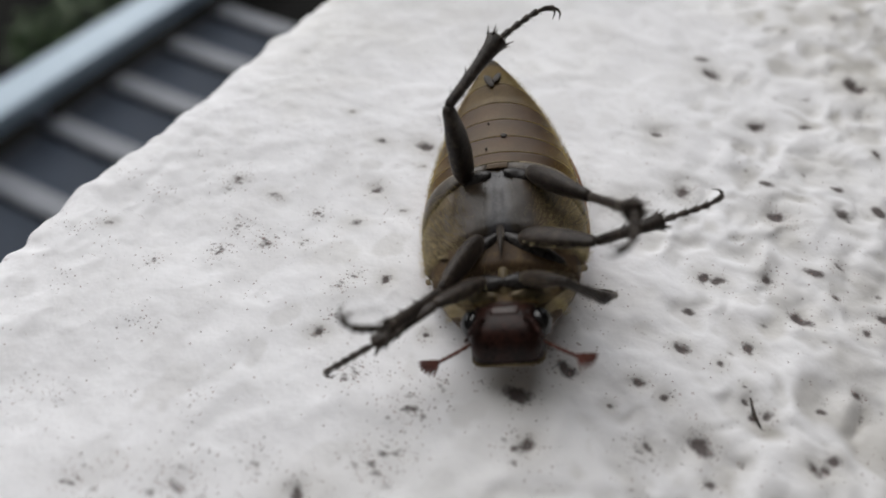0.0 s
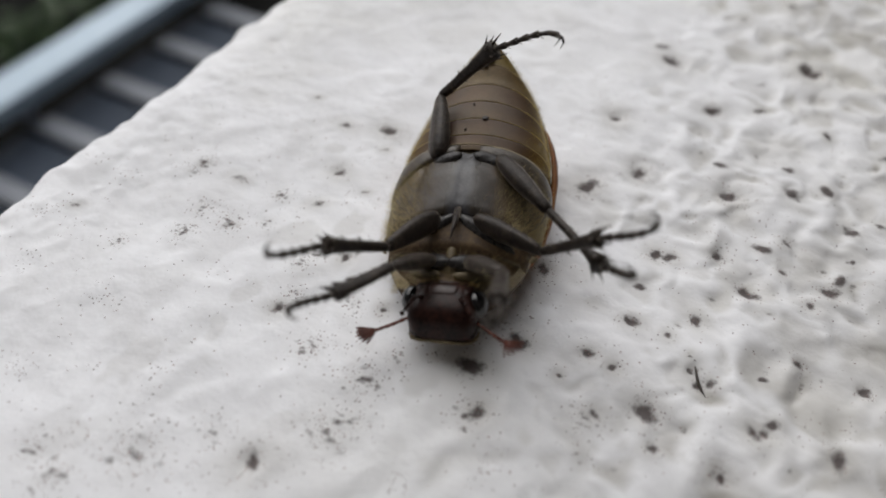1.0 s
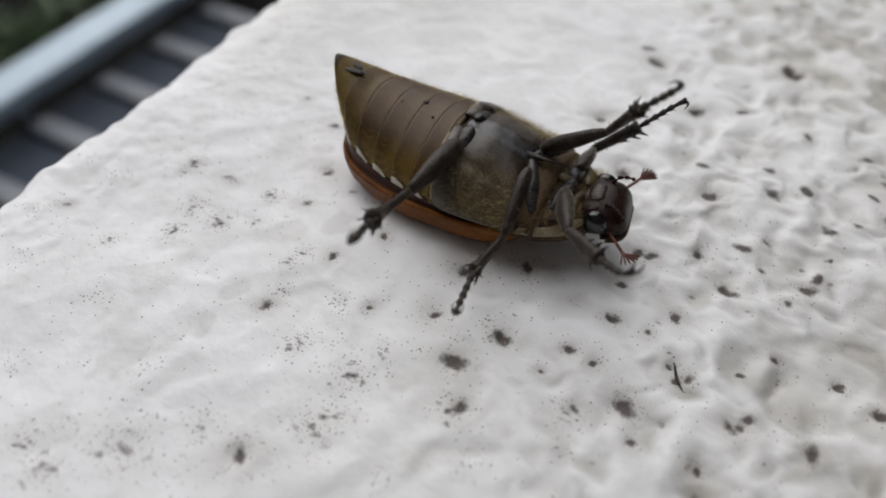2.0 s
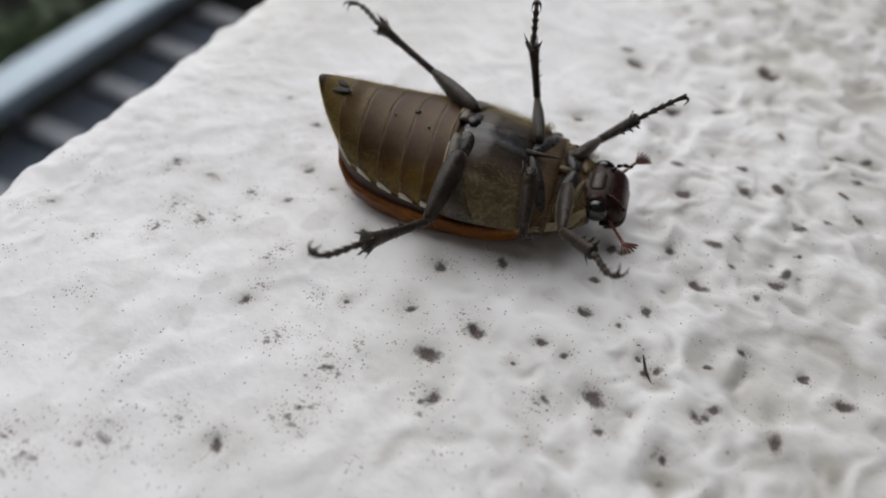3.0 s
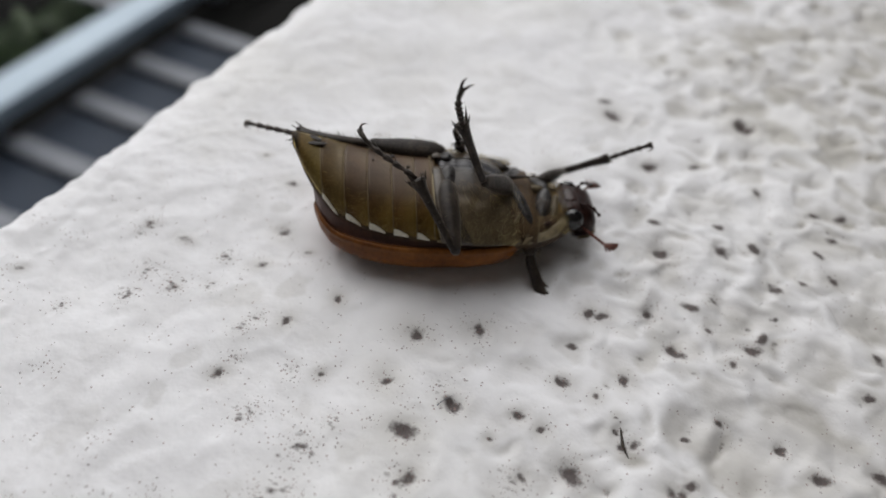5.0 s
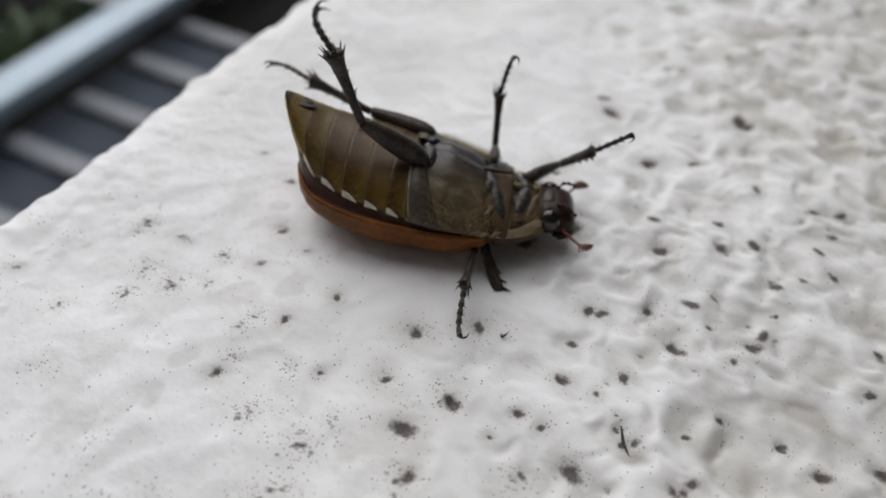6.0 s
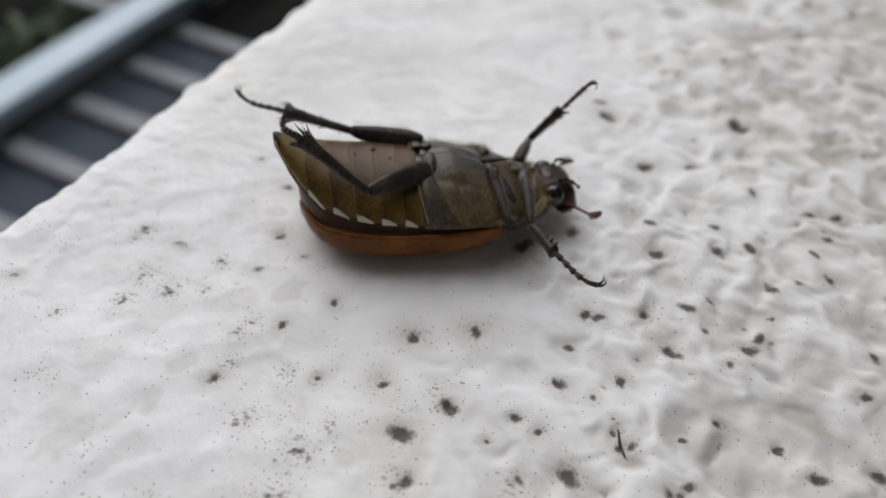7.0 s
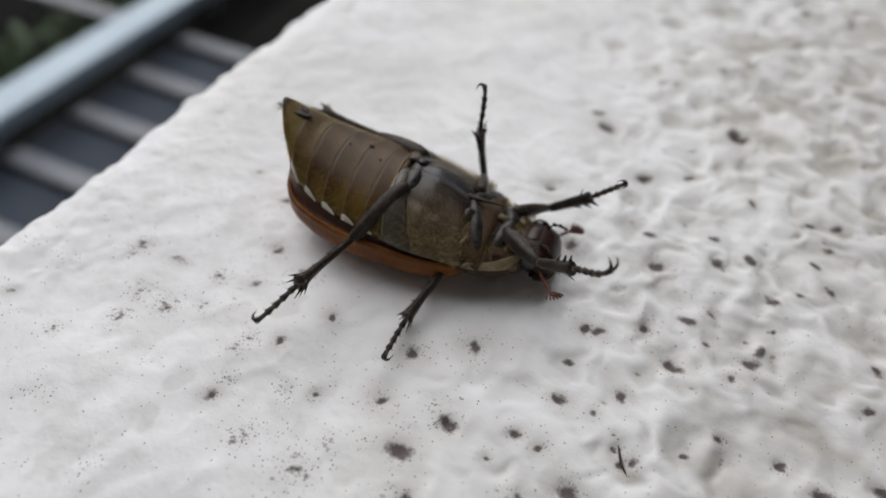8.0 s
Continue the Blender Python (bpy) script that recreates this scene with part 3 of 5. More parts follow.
def canopy():
    thing = tagged(new("canopy"), "low metal canopy, dark sheets between grey slats, pale beam", "canopy")
    thing.location = (-1.6, 1.5, -1.55)
    bm = bmesh.new()
    box(bm, -0.63, -0.468, -3.2, 5.5, 0.07, 0.14, 0.012)
    part("beam", bm, RAIL, thing, "pale blue-grey aluminium beam")
    slat = None
    for k in range(-9, 4):
        bm = bmesh.new()
        box(bm, -0.46, 0.9, -0.04, 0.04, 0.0, 0.018, 0.004)
        if slat is None:
            slat = part("slat", bm, SLAT, thing)
            ob = slat
        else:
            bm.free()
            ob = new("slat", slat.data)
            ob.parent = thing
        ob.location = (0, -0.378 + 0.303 * k, 0)
    for k in (3, 4, 5, 6):
        far = new("slat", slat.data)
        far.parent = thing
        far.location = (-1.5, -0.378 + 0.303 * k, 0)
    for k in (-8, -4, 0, 4, 6):
        bm = bmesh.new()
        box(bm, -0.55, -0.5, -0.02, 0.02, -0.016, 0.072)
        ob = part("bracket", bm, SLAT, thing, smooth=False)
        ob.location = (0, -0.378 + 0.303 * k, 0)
    for y in (-3.0, 5.2):
        bm = bmesh.new()
        box(bm, -0.56, -0.49, y - 0.035, y + 0.035, -1.66, 0.075, 0.006)
        part("post", bm, RAIL, thing, "square aluminium post", smooth=False)
    # dark strip in place of the beam's shade at the slat ends
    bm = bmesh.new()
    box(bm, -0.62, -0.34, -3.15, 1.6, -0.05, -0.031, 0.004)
    part("beam_shade", bm, SOIL, thing, "near-black strip standing in for the shade under the beam")
    for k in range(-9, 3):
        bm = bmesh.new()
        box(bm, -0.5, 0.9, 0.05, 0.253, -0.03, -0.015)
        ob = part("sheet", bm, PANEL, thing, smooth=False)
        ob.location = (0, -0.378 + 0.303 * k, 0)


ground()
canopy()


def shrub(x, y, z, r, seed):
    rng = random.Random(seed)
    thing = tagged(new("shrub"), "leafy green shrub beyond the canopy's beam", "shrub", "shrubs")
    thing.location = (x, y, -3.2)
    bm = bmesh.new()
    for k in range(7):
        a = rng.uniform(0, 6.28)
        tip = Vector((math.cos(a) * r * rng.uniform(0.2, 0.7), math.sin(a) * r * rng.uniform(0.2, 0.7), z + 3.2 + rng.uniform(-0.2, 0.3) * r))
        q = Vector((0, 0, 1)).rotation_difference(tip)
        bmesh.ops.create_cone(bm, cap_ends=True, segments=6, radius1=0.03, radius2=0.008, depth=tip.length, matrix=Matrix.LocRotScale(tip / 2, q, None))
    part("stem", bm, SOIL, thing, "thin dark stems")
    verts, faces = [], []
    for k in range(1500):
        d = Vector((rng.gauss(0, 1), rng.gauss(0, 1), rng.gauss(0, 0.8)))
        d = d.normalized() * r * (rng.random() ** 0.4) * (0.75 + 0.35 * noise.noise(d.normalized() * 2 + Vector((seed, 0, 0))))
        c = Vector((d.x, d.y, z + 3.2 + d.z))
        m = Euler((rng.uniform(-1, 1), rng.uniform(-1, 1), rng.uniform(0, 6.28))).to_matrix()
        s = rng.uniform(0.02, 0.05)
        i = len(verts)
        for p in ((-s, 0, 0), (0, -s * 0.45, 0.1 * s), (s, 0, -0.1 * s), (0, s * 0.45, 0.1 * s)):
            verts.append(tuple(c + m @ Vector(p)))
        faces.append((i, i + 1, i + 2, i + 3))
    ob = new("crown", mesh_from("crown", verts, faces, [LEAF]))
    ob.parent = thing


shrub(-2.85, 1.75, -1.85, 0.28, 1)
shrub(-3.2, 2.6, -2.05, 0.4, 2)
shrub(-2.95, 1.25, -2.2, 0.3, 3)


def debris():
    """A dark curled twig and a fine fibre caught on the stucco."""
    for name, label, pts, r, mat in (
        ("twig", "tiny dark broken twig lying on the stucco", ((10.1, 37.2, 0.5), (10.7, 36.1, 0.7), (11.4, 35.2, 0.6), (12.0, 33.6, 0.7), (12.9, 32.6, 0.45)), (0.05, 0.14, 0.07, 0.17, 0.05), TWIG),
        ("fibre", "single fine grey fibre lying on the stucco", ((-3.5, 29.3, 0.5), (-3.3, 30.2, 0.75), (-2.8, 31.1, 0.7), (-2.5, 31.7, 0.5)), (0.03, 0.035, 0.035, 0.02), SLAT),
    ):
        bm = bmesh.new()
        loops = []
        for p, k in zip(pts, r):
            loops.append([bm.verts.new(Vector((p[0] + k * math.cos(a), p[1], p[2] + k * math.sin(a))) * MM) for a in (0.0, 1.26, 2.51, 3.77, 5.03)])
        for a, b in zip(loops, loops[1:]):
            for k in range(5):
                bm.faces.new((a[k], a[(k + 1) % 5], b[(k + 1) % 5], b[k]))
        bm.faces.new(loops[0]), bm.faces.new(loops[-1])
        tagged(part(name, bm, mat), label, name)


debris()

# ---- the beetle: x towards the head, z towards the belly (it lies on its back), in mm ----
PX = (-16.7, -15.5, -14.3, -12.5, -10.0, -7.6, -5.0, 0.0, 5.0, 7.0, 9.0, 11.5)
HALF = (0.25, 2.1, 3.4, 4.9, 5.8, 6.4, 6.8, 6.9, 6.5, 6.1, 5.7, 4.0)
RIM = (11.3, 8.9, 7.2, 5.4, 4.5, 4.1, 3.9, 3.7, 3.5, 3.4, 3.3, 3.3)
TOP = (11.9, 11.3, 10.7, 9.9, 9.3, 8.85, 8.55, 8.05, 6.8, 6.2, 5.6, 4.9)
BACK = (10.4, 7.9, 5.6, 3.2, 1.4, 0.6, 0.25, 0.1, 0.4, 0.7, 1.0, 1.6)


def at(table, x):
    return float(np.interp(x, PX, table))


def belly_point(x, a, lift=0.0):
    """A point of the underside at x, a from -1 (margin) to 1 (other margin)."""
    ang = a * math.pi / 2
    w, r, t = at(HALF, x), at(RIM, x), at(TOP, x)
    return ((x), (w + lift) * math.sin(ang), r + (t - r + lift) * max(0.0, math.cos(ang)) ** float(np.interp(x, (-4.6, -2.0, 3.0), (0.8, 1.15, 1.35))))


def grid_shell(rows, thick):
    """A bmesh from a grid of points, given a thickness inwards (down)."""
    bm = bmesh.new()
    g = [[bm.verts.new(Vector(p) * MM) for p in r] for r in rows]
    for i in range(len(g) - 1):
        for j in range(len(g[0]) - 1):
            bm.faces.new((g[i][j], g[i][j + 1], g[i + 1][j + 1], g[i + 1][j]))
    bmesh.ops.recalc_face_normals(bm, faces=bm.faces)
    bmesh.ops.solidify(bm, geom=bm.faces[:], thickness=thick * MM)
    return bm


def tube(rings, sides=12, bm=None, cap=True, square=1.0):
    """Rings of (x, y, z, half-width along y, half-height along z), lofted along x, in mm; square below 1 gives boxy sections."""
    bm = bm or bmesh.new()
    loops = []

    def wave(v):
        return math.copysign(abs(v) ** square, v)

    for x, y, z, a, b in rings:
        loops.append([bm.verts.new(Vector((x, y + a * wave(math.cos(2 * math.pi * k / sides)), z + b * wave(math.sin(2 * math.pi * k / sides)))) * MM) for k in range(sides)])
    for p, q in zip(loops, loops[1:]):
        for k in range(sides):
            bm.faces.new((p[k], p[(k + 1) % sides], q[(k + 1) % sides], q[k]))
    if cap:
        bm.faces.new(loops[0])
        bm.faces.new(loops[-1][::-1])
    return bm


def spine(bm, base, tip, r, sides=5):
    """A thin tapered thorn from base to tip, in mm."""
    a, b = Vector(base) * MM, Vector(tip) * MM
    d = b - a
    q = Vector((0, 0, 1)).rotation_difference(d)
    bmesh.ops.create_cone(bm, cap_ends=True, segments=sides, radius1=r * MM, radius2=r * 0.12 * MM, depth=d.length, matrix=Matrix.LocRotScale((a + b) / 2, q, None))


beetle = tagged(new("beetle"), "olive-brown beetle on its back on the stucco, kicking dark legs", "beetle")


def beetle_body():
    # soft core of the hind body, closed on the back
    rings = []
    for x in np.linspace(-16.6, 7.0, 40):
        r, t, bk, w = at(RIM, x), at(TOP, x), at(BACK, x), at(HALF, x)
        rings.append([(x, 0.97 * w * math.cos(a), r + ((t - r) * 0.95 * math.sin(a) if a < math.pi else (r - bk) * 0.93 * math.sin(a))) for a in np.linspace(0, 2 * math.pi, 37)[:-1]])
    bm = bmesh.new()
    g = [[bm.verts.new(Vector(p) * MM) for p in ring] for ring in rings]
    for p, q in zip(g, g[1:]):
        for k in range(36):
            bm.faces.new((p[k], p[(k + 1) % 36], q[(k + 1) % 36], q[k]))
    bm.faces.new(g[0]), bm.faces.new(g[-1][::-1])
    part("abdomen", bm, SHIELD, beetle, "dark brown inner body with a pointed tail plate")
    # belly plates, each overlapping the next with a raised hind edge
    bounds = (-3.0, -5.0, -7.2, -9.5, -11.7, -13.9, -16.65)
    for k, (x1, x0) in enumerate(zip(bounds, bounds[1:])):
        rows = []
        for i in range(9):
            u = i / 8
            lift = 0.09 + 0.035 * u ** 2 - 0.025 * max(0, u - 0.85) / 0.15
            row = []
            for a in np.linspace(-0.93, 0.93, 33):
                x = x1 + (x0 - 0.12 - x1) * u - 0.7 * (1 - abs(a)) * 0.5 * (1 if k < 5 else 0.2) + 0.35
                row.append(belly_point(max(-16.7, x), a, lift))
            rows.append(row)
        seg = part("belly_segment", grid_shell(rows, 0.1), BELLY, beetle)
        if k < 5:
            edge = [[belly_point(max(-16.7, x0 - 0.12 - 0.35 * (1 - abs(a)) + 0.35 + d), a, 0.118) for a in np.linspace(-0.9, 0.9, 33)] for d in (-0.03, 0.04)]
            part("seam", grid_shell(edge, 0.05), TAN, seg, "thin pale seam of the belly plate")
            for side in (-1, 1):
                xa, xb = x1 - 0.5, x0 + 0.2
                pts = []
                for a, u0, u1 in ((0.945, 0.05, 1.0), (0.925, 0.12, 1.0), (0.9, 0.38, 1.0), (0.88, 0.68, 0.98)):
                    pts.append([belly_point(xa + (xb - xa) * (u0 + (u1 - u0) * u), side * a, 0.26) for u in (0, 0.25, 0.5, 0.75, 1)])
                part("chalk_patch", grid_shell(pts, 0.08), CHALK, seg, "chalk-white triangular patch")
    edge = [[belly_point(-3.05 - 0.45 * (1 - abs(a)) + d, a, 0.34) for a in np.linspace(-0.9, 0.9, 33)] for d in (-0.05, 0.06)]
    part("front_seam", grid_shell(edge, 0.08), TAN, beetle, "pale seam between breast and belly")
    for s in (-1, 1):
        bm = bmesh.new()
        bmesh.ops.create_uvsphere(bm, u_segments=12, v_segments=8, radius=1, matrix=Matrix.Translation(Vector((5.7, s * 5.5, 4.25)) * MM) @ pose(0, 0, 0, -s * 40, 0, 0) @ Matrix.Diagonal((0.7 * MM, 0.75 * MM, 0.3 * MM, 1)))
        part("side_lobe", bm, FLANK, beetle, "tan rounded side lobe between fore body and breast")
    # dark marks on the plates: a slanting pair by the tail, small pits further on
    for x, y, rx, ry, turn in ((-14.3, -0.35, 1.0, 0.4, 20), (-14.5, 0.4, 0.7, 0.36, -25), (-7.2, 0.7, 0.3, 0.3, 0), (-5.6, -0.9, 0.14, 0.14, 0), (-9.0, -0.6, 0.1, 0.12, 0)):
        bm = bmesh.new()
        w = at(HALF, x)
        p = belly_point(x, math.asin(max(-1, min(1, y / w))) / (math.pi / 2), 0.2)
        bmesh.ops.create_uvsphere(bm, u_segments=14, v_segments=8, radius=1, matrix=Matrix.Translation(Vector(p) * MM) @ pose(0, 0, 0, -y * 8, 12 if x < -12 else 4, turn) @ Matrix.Diagonal((rx * MM, ry * MM, 0.1 * MM, 1)))
        part("dark_mark", bm, LEG, beetle, "small bluish-black glossy mark on the belly")
    # breastplate: the large hind-thorax plate with a groove and a forward spine
    rows = []
    for u in np.linspace(0, 1, 24):
        row = []
        for a in np.linspace(-0.94, 0.94, 61):
            x = -2.6 + u * (6.7 + 1.4 * abs(a) ** 0.8)
            groove = 0.18 * math.exp(-((a / 0.03) ** 2)) + 0.12 * math.exp(-(((abs(a) - 0.34 - 0.12 * u) / 0.03) ** 2))
            swell = 0.25 * math.sin(math.pi * u) + 0.22 * math.exp(-((a / 0.26) ** 2)) * math.sin(math.pi * u) ** 0.5
            row.append(belly_point(x, a, 0.18 + swell - groove - 0.35 * max(0, u - 0.9) / 0.1 + 0.1 * noise.noise(Vector((x * 0.9, a * 6, 3))) + 0.06 * noise.noise(Vector((x * 2.2, a * 14, 8)))))
        rows.append(row)
    breast = part("breastplate", grid_shell(rows, 0.15), PLATE, beetle, "grey breastplate with a groove and tan downy flanks")
    bm = bmesh.new()
    spine(bm, (3.6, 0, 7.1), (7.3, 0, 7.2), 0.36, 10)
    part("breast_spine", bm, LEG, breast, "short pointed spine between the middle legs")
    # side plates and hind hip plates
    for s in (-1, 1):
        rows = [[belly_point(-1.9 - 0.9 * u + 1.1 * (1 - u) ** 2 + (v - 0.5) * (3.4 - 2.5 * u), s * (0.93 - 0.85 * u), 0.34 + 0.42 * math.sin(math.pi * v) ** 0.5 * math.sin(math.pi * (0.15 + 0.7 * u))) for u in np.linspace(0, 1, 18)] for v in np.linspace(0, 1, 11)]
        plate = part("hip_plate", grid_shell(rows, 0.2), HIP, beetle, "grey-brown wedge-shaped hip plate of the hind leg")
        edge = [[Vector(p) + Vector((d, 0, 0.1)) for p in rows[0][1:-2]] for d in (-0.05, 0.05)]
        part("hip_rim", grid_shell(edge, 0.08), JOINT, plate, "thin whitish rim of the hip plate")
        for x0, x1, a0, a1 in ((3.8, 4.6, 0.84, 0.94), (5.3, 6.0, 0.78, 0.92), (4.5, 4.9, 0.46, 0.58)):
            piece = [[belly_point(x0 + (x1 - x0) * v + 0.5 * (1 - u), s * (a0 + (a1 - a0) * u), 0.3 + 0.1 * math.sin(math.pi * v)) for u in np.linspace(0, 1, 6)] for v in np.linspace(0, 1, 6)]
            part("side_piece", grid_shell(piece, 0.12), TAN, beetle, "small pale tan plate at the root of the legs")
        rows = [[belly_point(-2.9 + 6.2 * v, s * (0.955 - 0.13 * u * math.sin(math.pi * (0.1 + 0.85 * v))), 0.2 + 0.12 * math.sin(math.pi * u)) for u in np.linspace(0, 1, 7)] for v in np.linspace(0, 1, 12)]
        part("side_plate", grid_shell(rows, 0.12), TAN, beetle, "pale olive side plate of the thorax")
    # wing cases, and the dark fold between them and the belly
    ex = (-14.7, -14.0, -13.0, -12.0, -10.0, -7.6, -5.0, 0.0, 3.0, 4.6, 5.8)
    ew = (2.1, 3.95, 5.15, 5.8, 6.55, 7.05, 7.3, 7.25, 6.85, 6.2, 4.8)
    er = (4.9, 4.5, 4.0, 3.75, 3.5, 3.3, 3.15, 3.0, 2.95, 2.85, 2.6)
    eb = (3.2, 2.1, 1.0, 0.4, -0.3, -0.65, -0.85, -0.85, -0.5, 0.4, 1.6)
    for s in (-1, 1):
        rows, fold = [], []
        for x in np.concatenate([np.linspace(-14.7, -12.0, 14), np.linspace(-11.5, 5.8, 30)]):
            w, r, bk = (float(np.interp(x, ex, tab)) for tab in (ew, er, eb))
            row = []
            for a in np.linspace(0.02, 1.0, 20):
                ang = a * math.pi / 2
                rib = 0.05 * math.sin(a * 26)
                row.append((x, s * w * math.sin(ang), r - (r - bk + rib) * math.cos(ang) ** 0.72))
            row.append((x, s * (w + 0.08), r + 0.12))
            row.append((x, s * (w - 0.04), r + 0.26))
            row.append((x, s * (w - 0.3), r + 0.24))
            rows.append(row)
            if x > -15:
                hx, hz = 0.955 * at(HALF, x), at(RIM, x) + 0.35
                fold.append([(x, s * (hx + (w - 0.2 - hx) * u), hz + (r + 0.2 - hz) * u - 0.3 * math.sin(math.pi * u)) for u in np.linspace(0, 1, 7)])
        part("wing_case", grid_shell(rows, 0.16), ELYTRON, beetle, "glossy amber-brown wing case under the body")
        part("side_fold", grid_shell(fold, 0.08), FOLD, beetle, "dark red-brown fold beside the belly")
    # fore body
    rings = []
    for x in np.linspace(6.3, 10.8, 14):
        u = (x - 6.3) / 4.5
        w, r, t, bk = 6.1 - 0.7 * u - 2.1 * u ** 2, 3.2 - 0.1 * u, 5.7 - 0.9 * u, 0.5 + 0.9 * u ** 2
        rings.append([(x - 0.5 * abs(math.cos(a)) * (1 - u), w * math.cos(a), r + ((t - r) * math.sin(a) if a < math.pi else (r - bk) * math.sin(a))) for a in np.linspace(0, 2 * math.pi, 37)[:-1]])
    bm = bmesh.new()
    g = [[bm.verts.new(Vector(p) * MM) for p in ring] for ring in rings]
    for p, q in zip(g, g[1:]):
        for k in range(36):
            bm.faces.new((p[k], p[(k + 1) % 36], q[(k + 1) % 36], q[k]))
    bm.faces.new(g[0]), bm.faces.new(g[-1][::-1])
    fore = part("fore_body", bm, SHIELD, beetle, "dark brown fore body with a yellowish rim")
    for s in (-1, 1):
        # pale underside of the shield's margin, and its raised rim
        rows = []
        for k in range(12):
            u = k / 11
            x, w, r, t = 6.3 + 4.35 * u, 6.1 - 0.7 * u - 2.1 * u ** 2, 3.2 - 0.1 * u, 5.7 - 0.9 * u
            inner = 0.66 + 0.1 * math.sin(5 * u)
            rows.append([(x - 0.5 * math.sin(b * math.pi / 2) * (1 - u), s * (w + 0.06) * math.sin(b * math.pi / 2), r + 0.05 + (t - r + 0.06) * math.cos(b * math.pi / 2) + 0.12 * math.exp(-((b - 0.97) / 0.03) ** 2)) for b in np.linspace(1.0, inner, 9)])
        part("rim_plate", grid_shell(rows, 0.12), CREAM, fore, "cream-brown side rim of the shield")
        bm = bmesh.new()
        bmesh.ops.create_uvsphere(bm, u_segments=12, v_segments=8, radius=1, matrix=Matrix.Translation(Vector((8.2, s * 4.5, 4.6)) * MM) @ pose(0, 0, 0, -s * 38, 0, -s * 20) @ Matrix.Diagonal((0.5 * MM, 0.22 * MM, 0.12 * MM, 1)))
        part("rim_pit", bm, HEAD, fore, "dark pit in the pale rim")
    # a soft amber collar round the neck, and the ridge between the fore hips
    rings = []
    for k in range(8):
        u = k / 7
        rings.append((9.2 + 1.1 * u, 0, 3.4, 4.0 - 0.7 * u + 0.25 * math.sin(math.pi * u), 1.5 + 0.2 * math.sin(math.pi * u) - 0.15 * u))
    part("neck_collar", tube(rings, 36), AMBER, fore, "amber downy collar round the neck")
    bm = tube([(6.6, 0, 5.35, 0.25, 0.3), (7.2, 0, 5.75, 0.4, 0.42), (8.0, 0, 5.65, 0.36, 0.42), (8.8, 0, 5.15, 0.5, 0.4), (9.3, 0, 4.8, 0.5, 0.25)], 12)
    part("fore_ridge", bm, FLANK, fore, "tan downy ridge between the fore hips")
    # hip joints of the fore and middle legs
    for x, y, z, a, b, c, turn, mat in ((8.0, 1.9, 4.95, 0.85, 2.3, 0.8, 14, COXA), (5.3, 2.6, 5.9, 0.75, 2.9, 0.65, -24, COXA), (-1.75, 1.9, 8.25, 0.75, 1.5, 0.5, 0, COXA), (6.5, 3.2, 5.15, 0.4, 2.6, 0.5, -14, FLANK), (9.1, 2.2, 4.7, 0.5, 1.9, 0.55, 16, FLANK)):
        for s in (-1, 1):
            bm = bmesh.new()
            bmesh.ops.create_uvsphere(bm, u_segments=24, v_segments=14, radius=1, matrix=Matrix.Translation(Vector((x, s * y, z)) * MM) @ pose(0, 0, 0, s * -22, 0, s * turn) @ Matrix.Diagonal((a * MM, b * MM, c * MM, 1)))
            for v in bm.verts:
                v.co += v.normal * 0.09 * MM * noise.noise(v.co * 1400 + Vector((0, 0, x)))
            if mat is FLANK:
                part("hip_collar", bm, mat, beetle, "tan downy fold beside the hip")
            else:
                part("hip", bm, mat, beetle, "dark rounded hip joint")
    return breast, fore


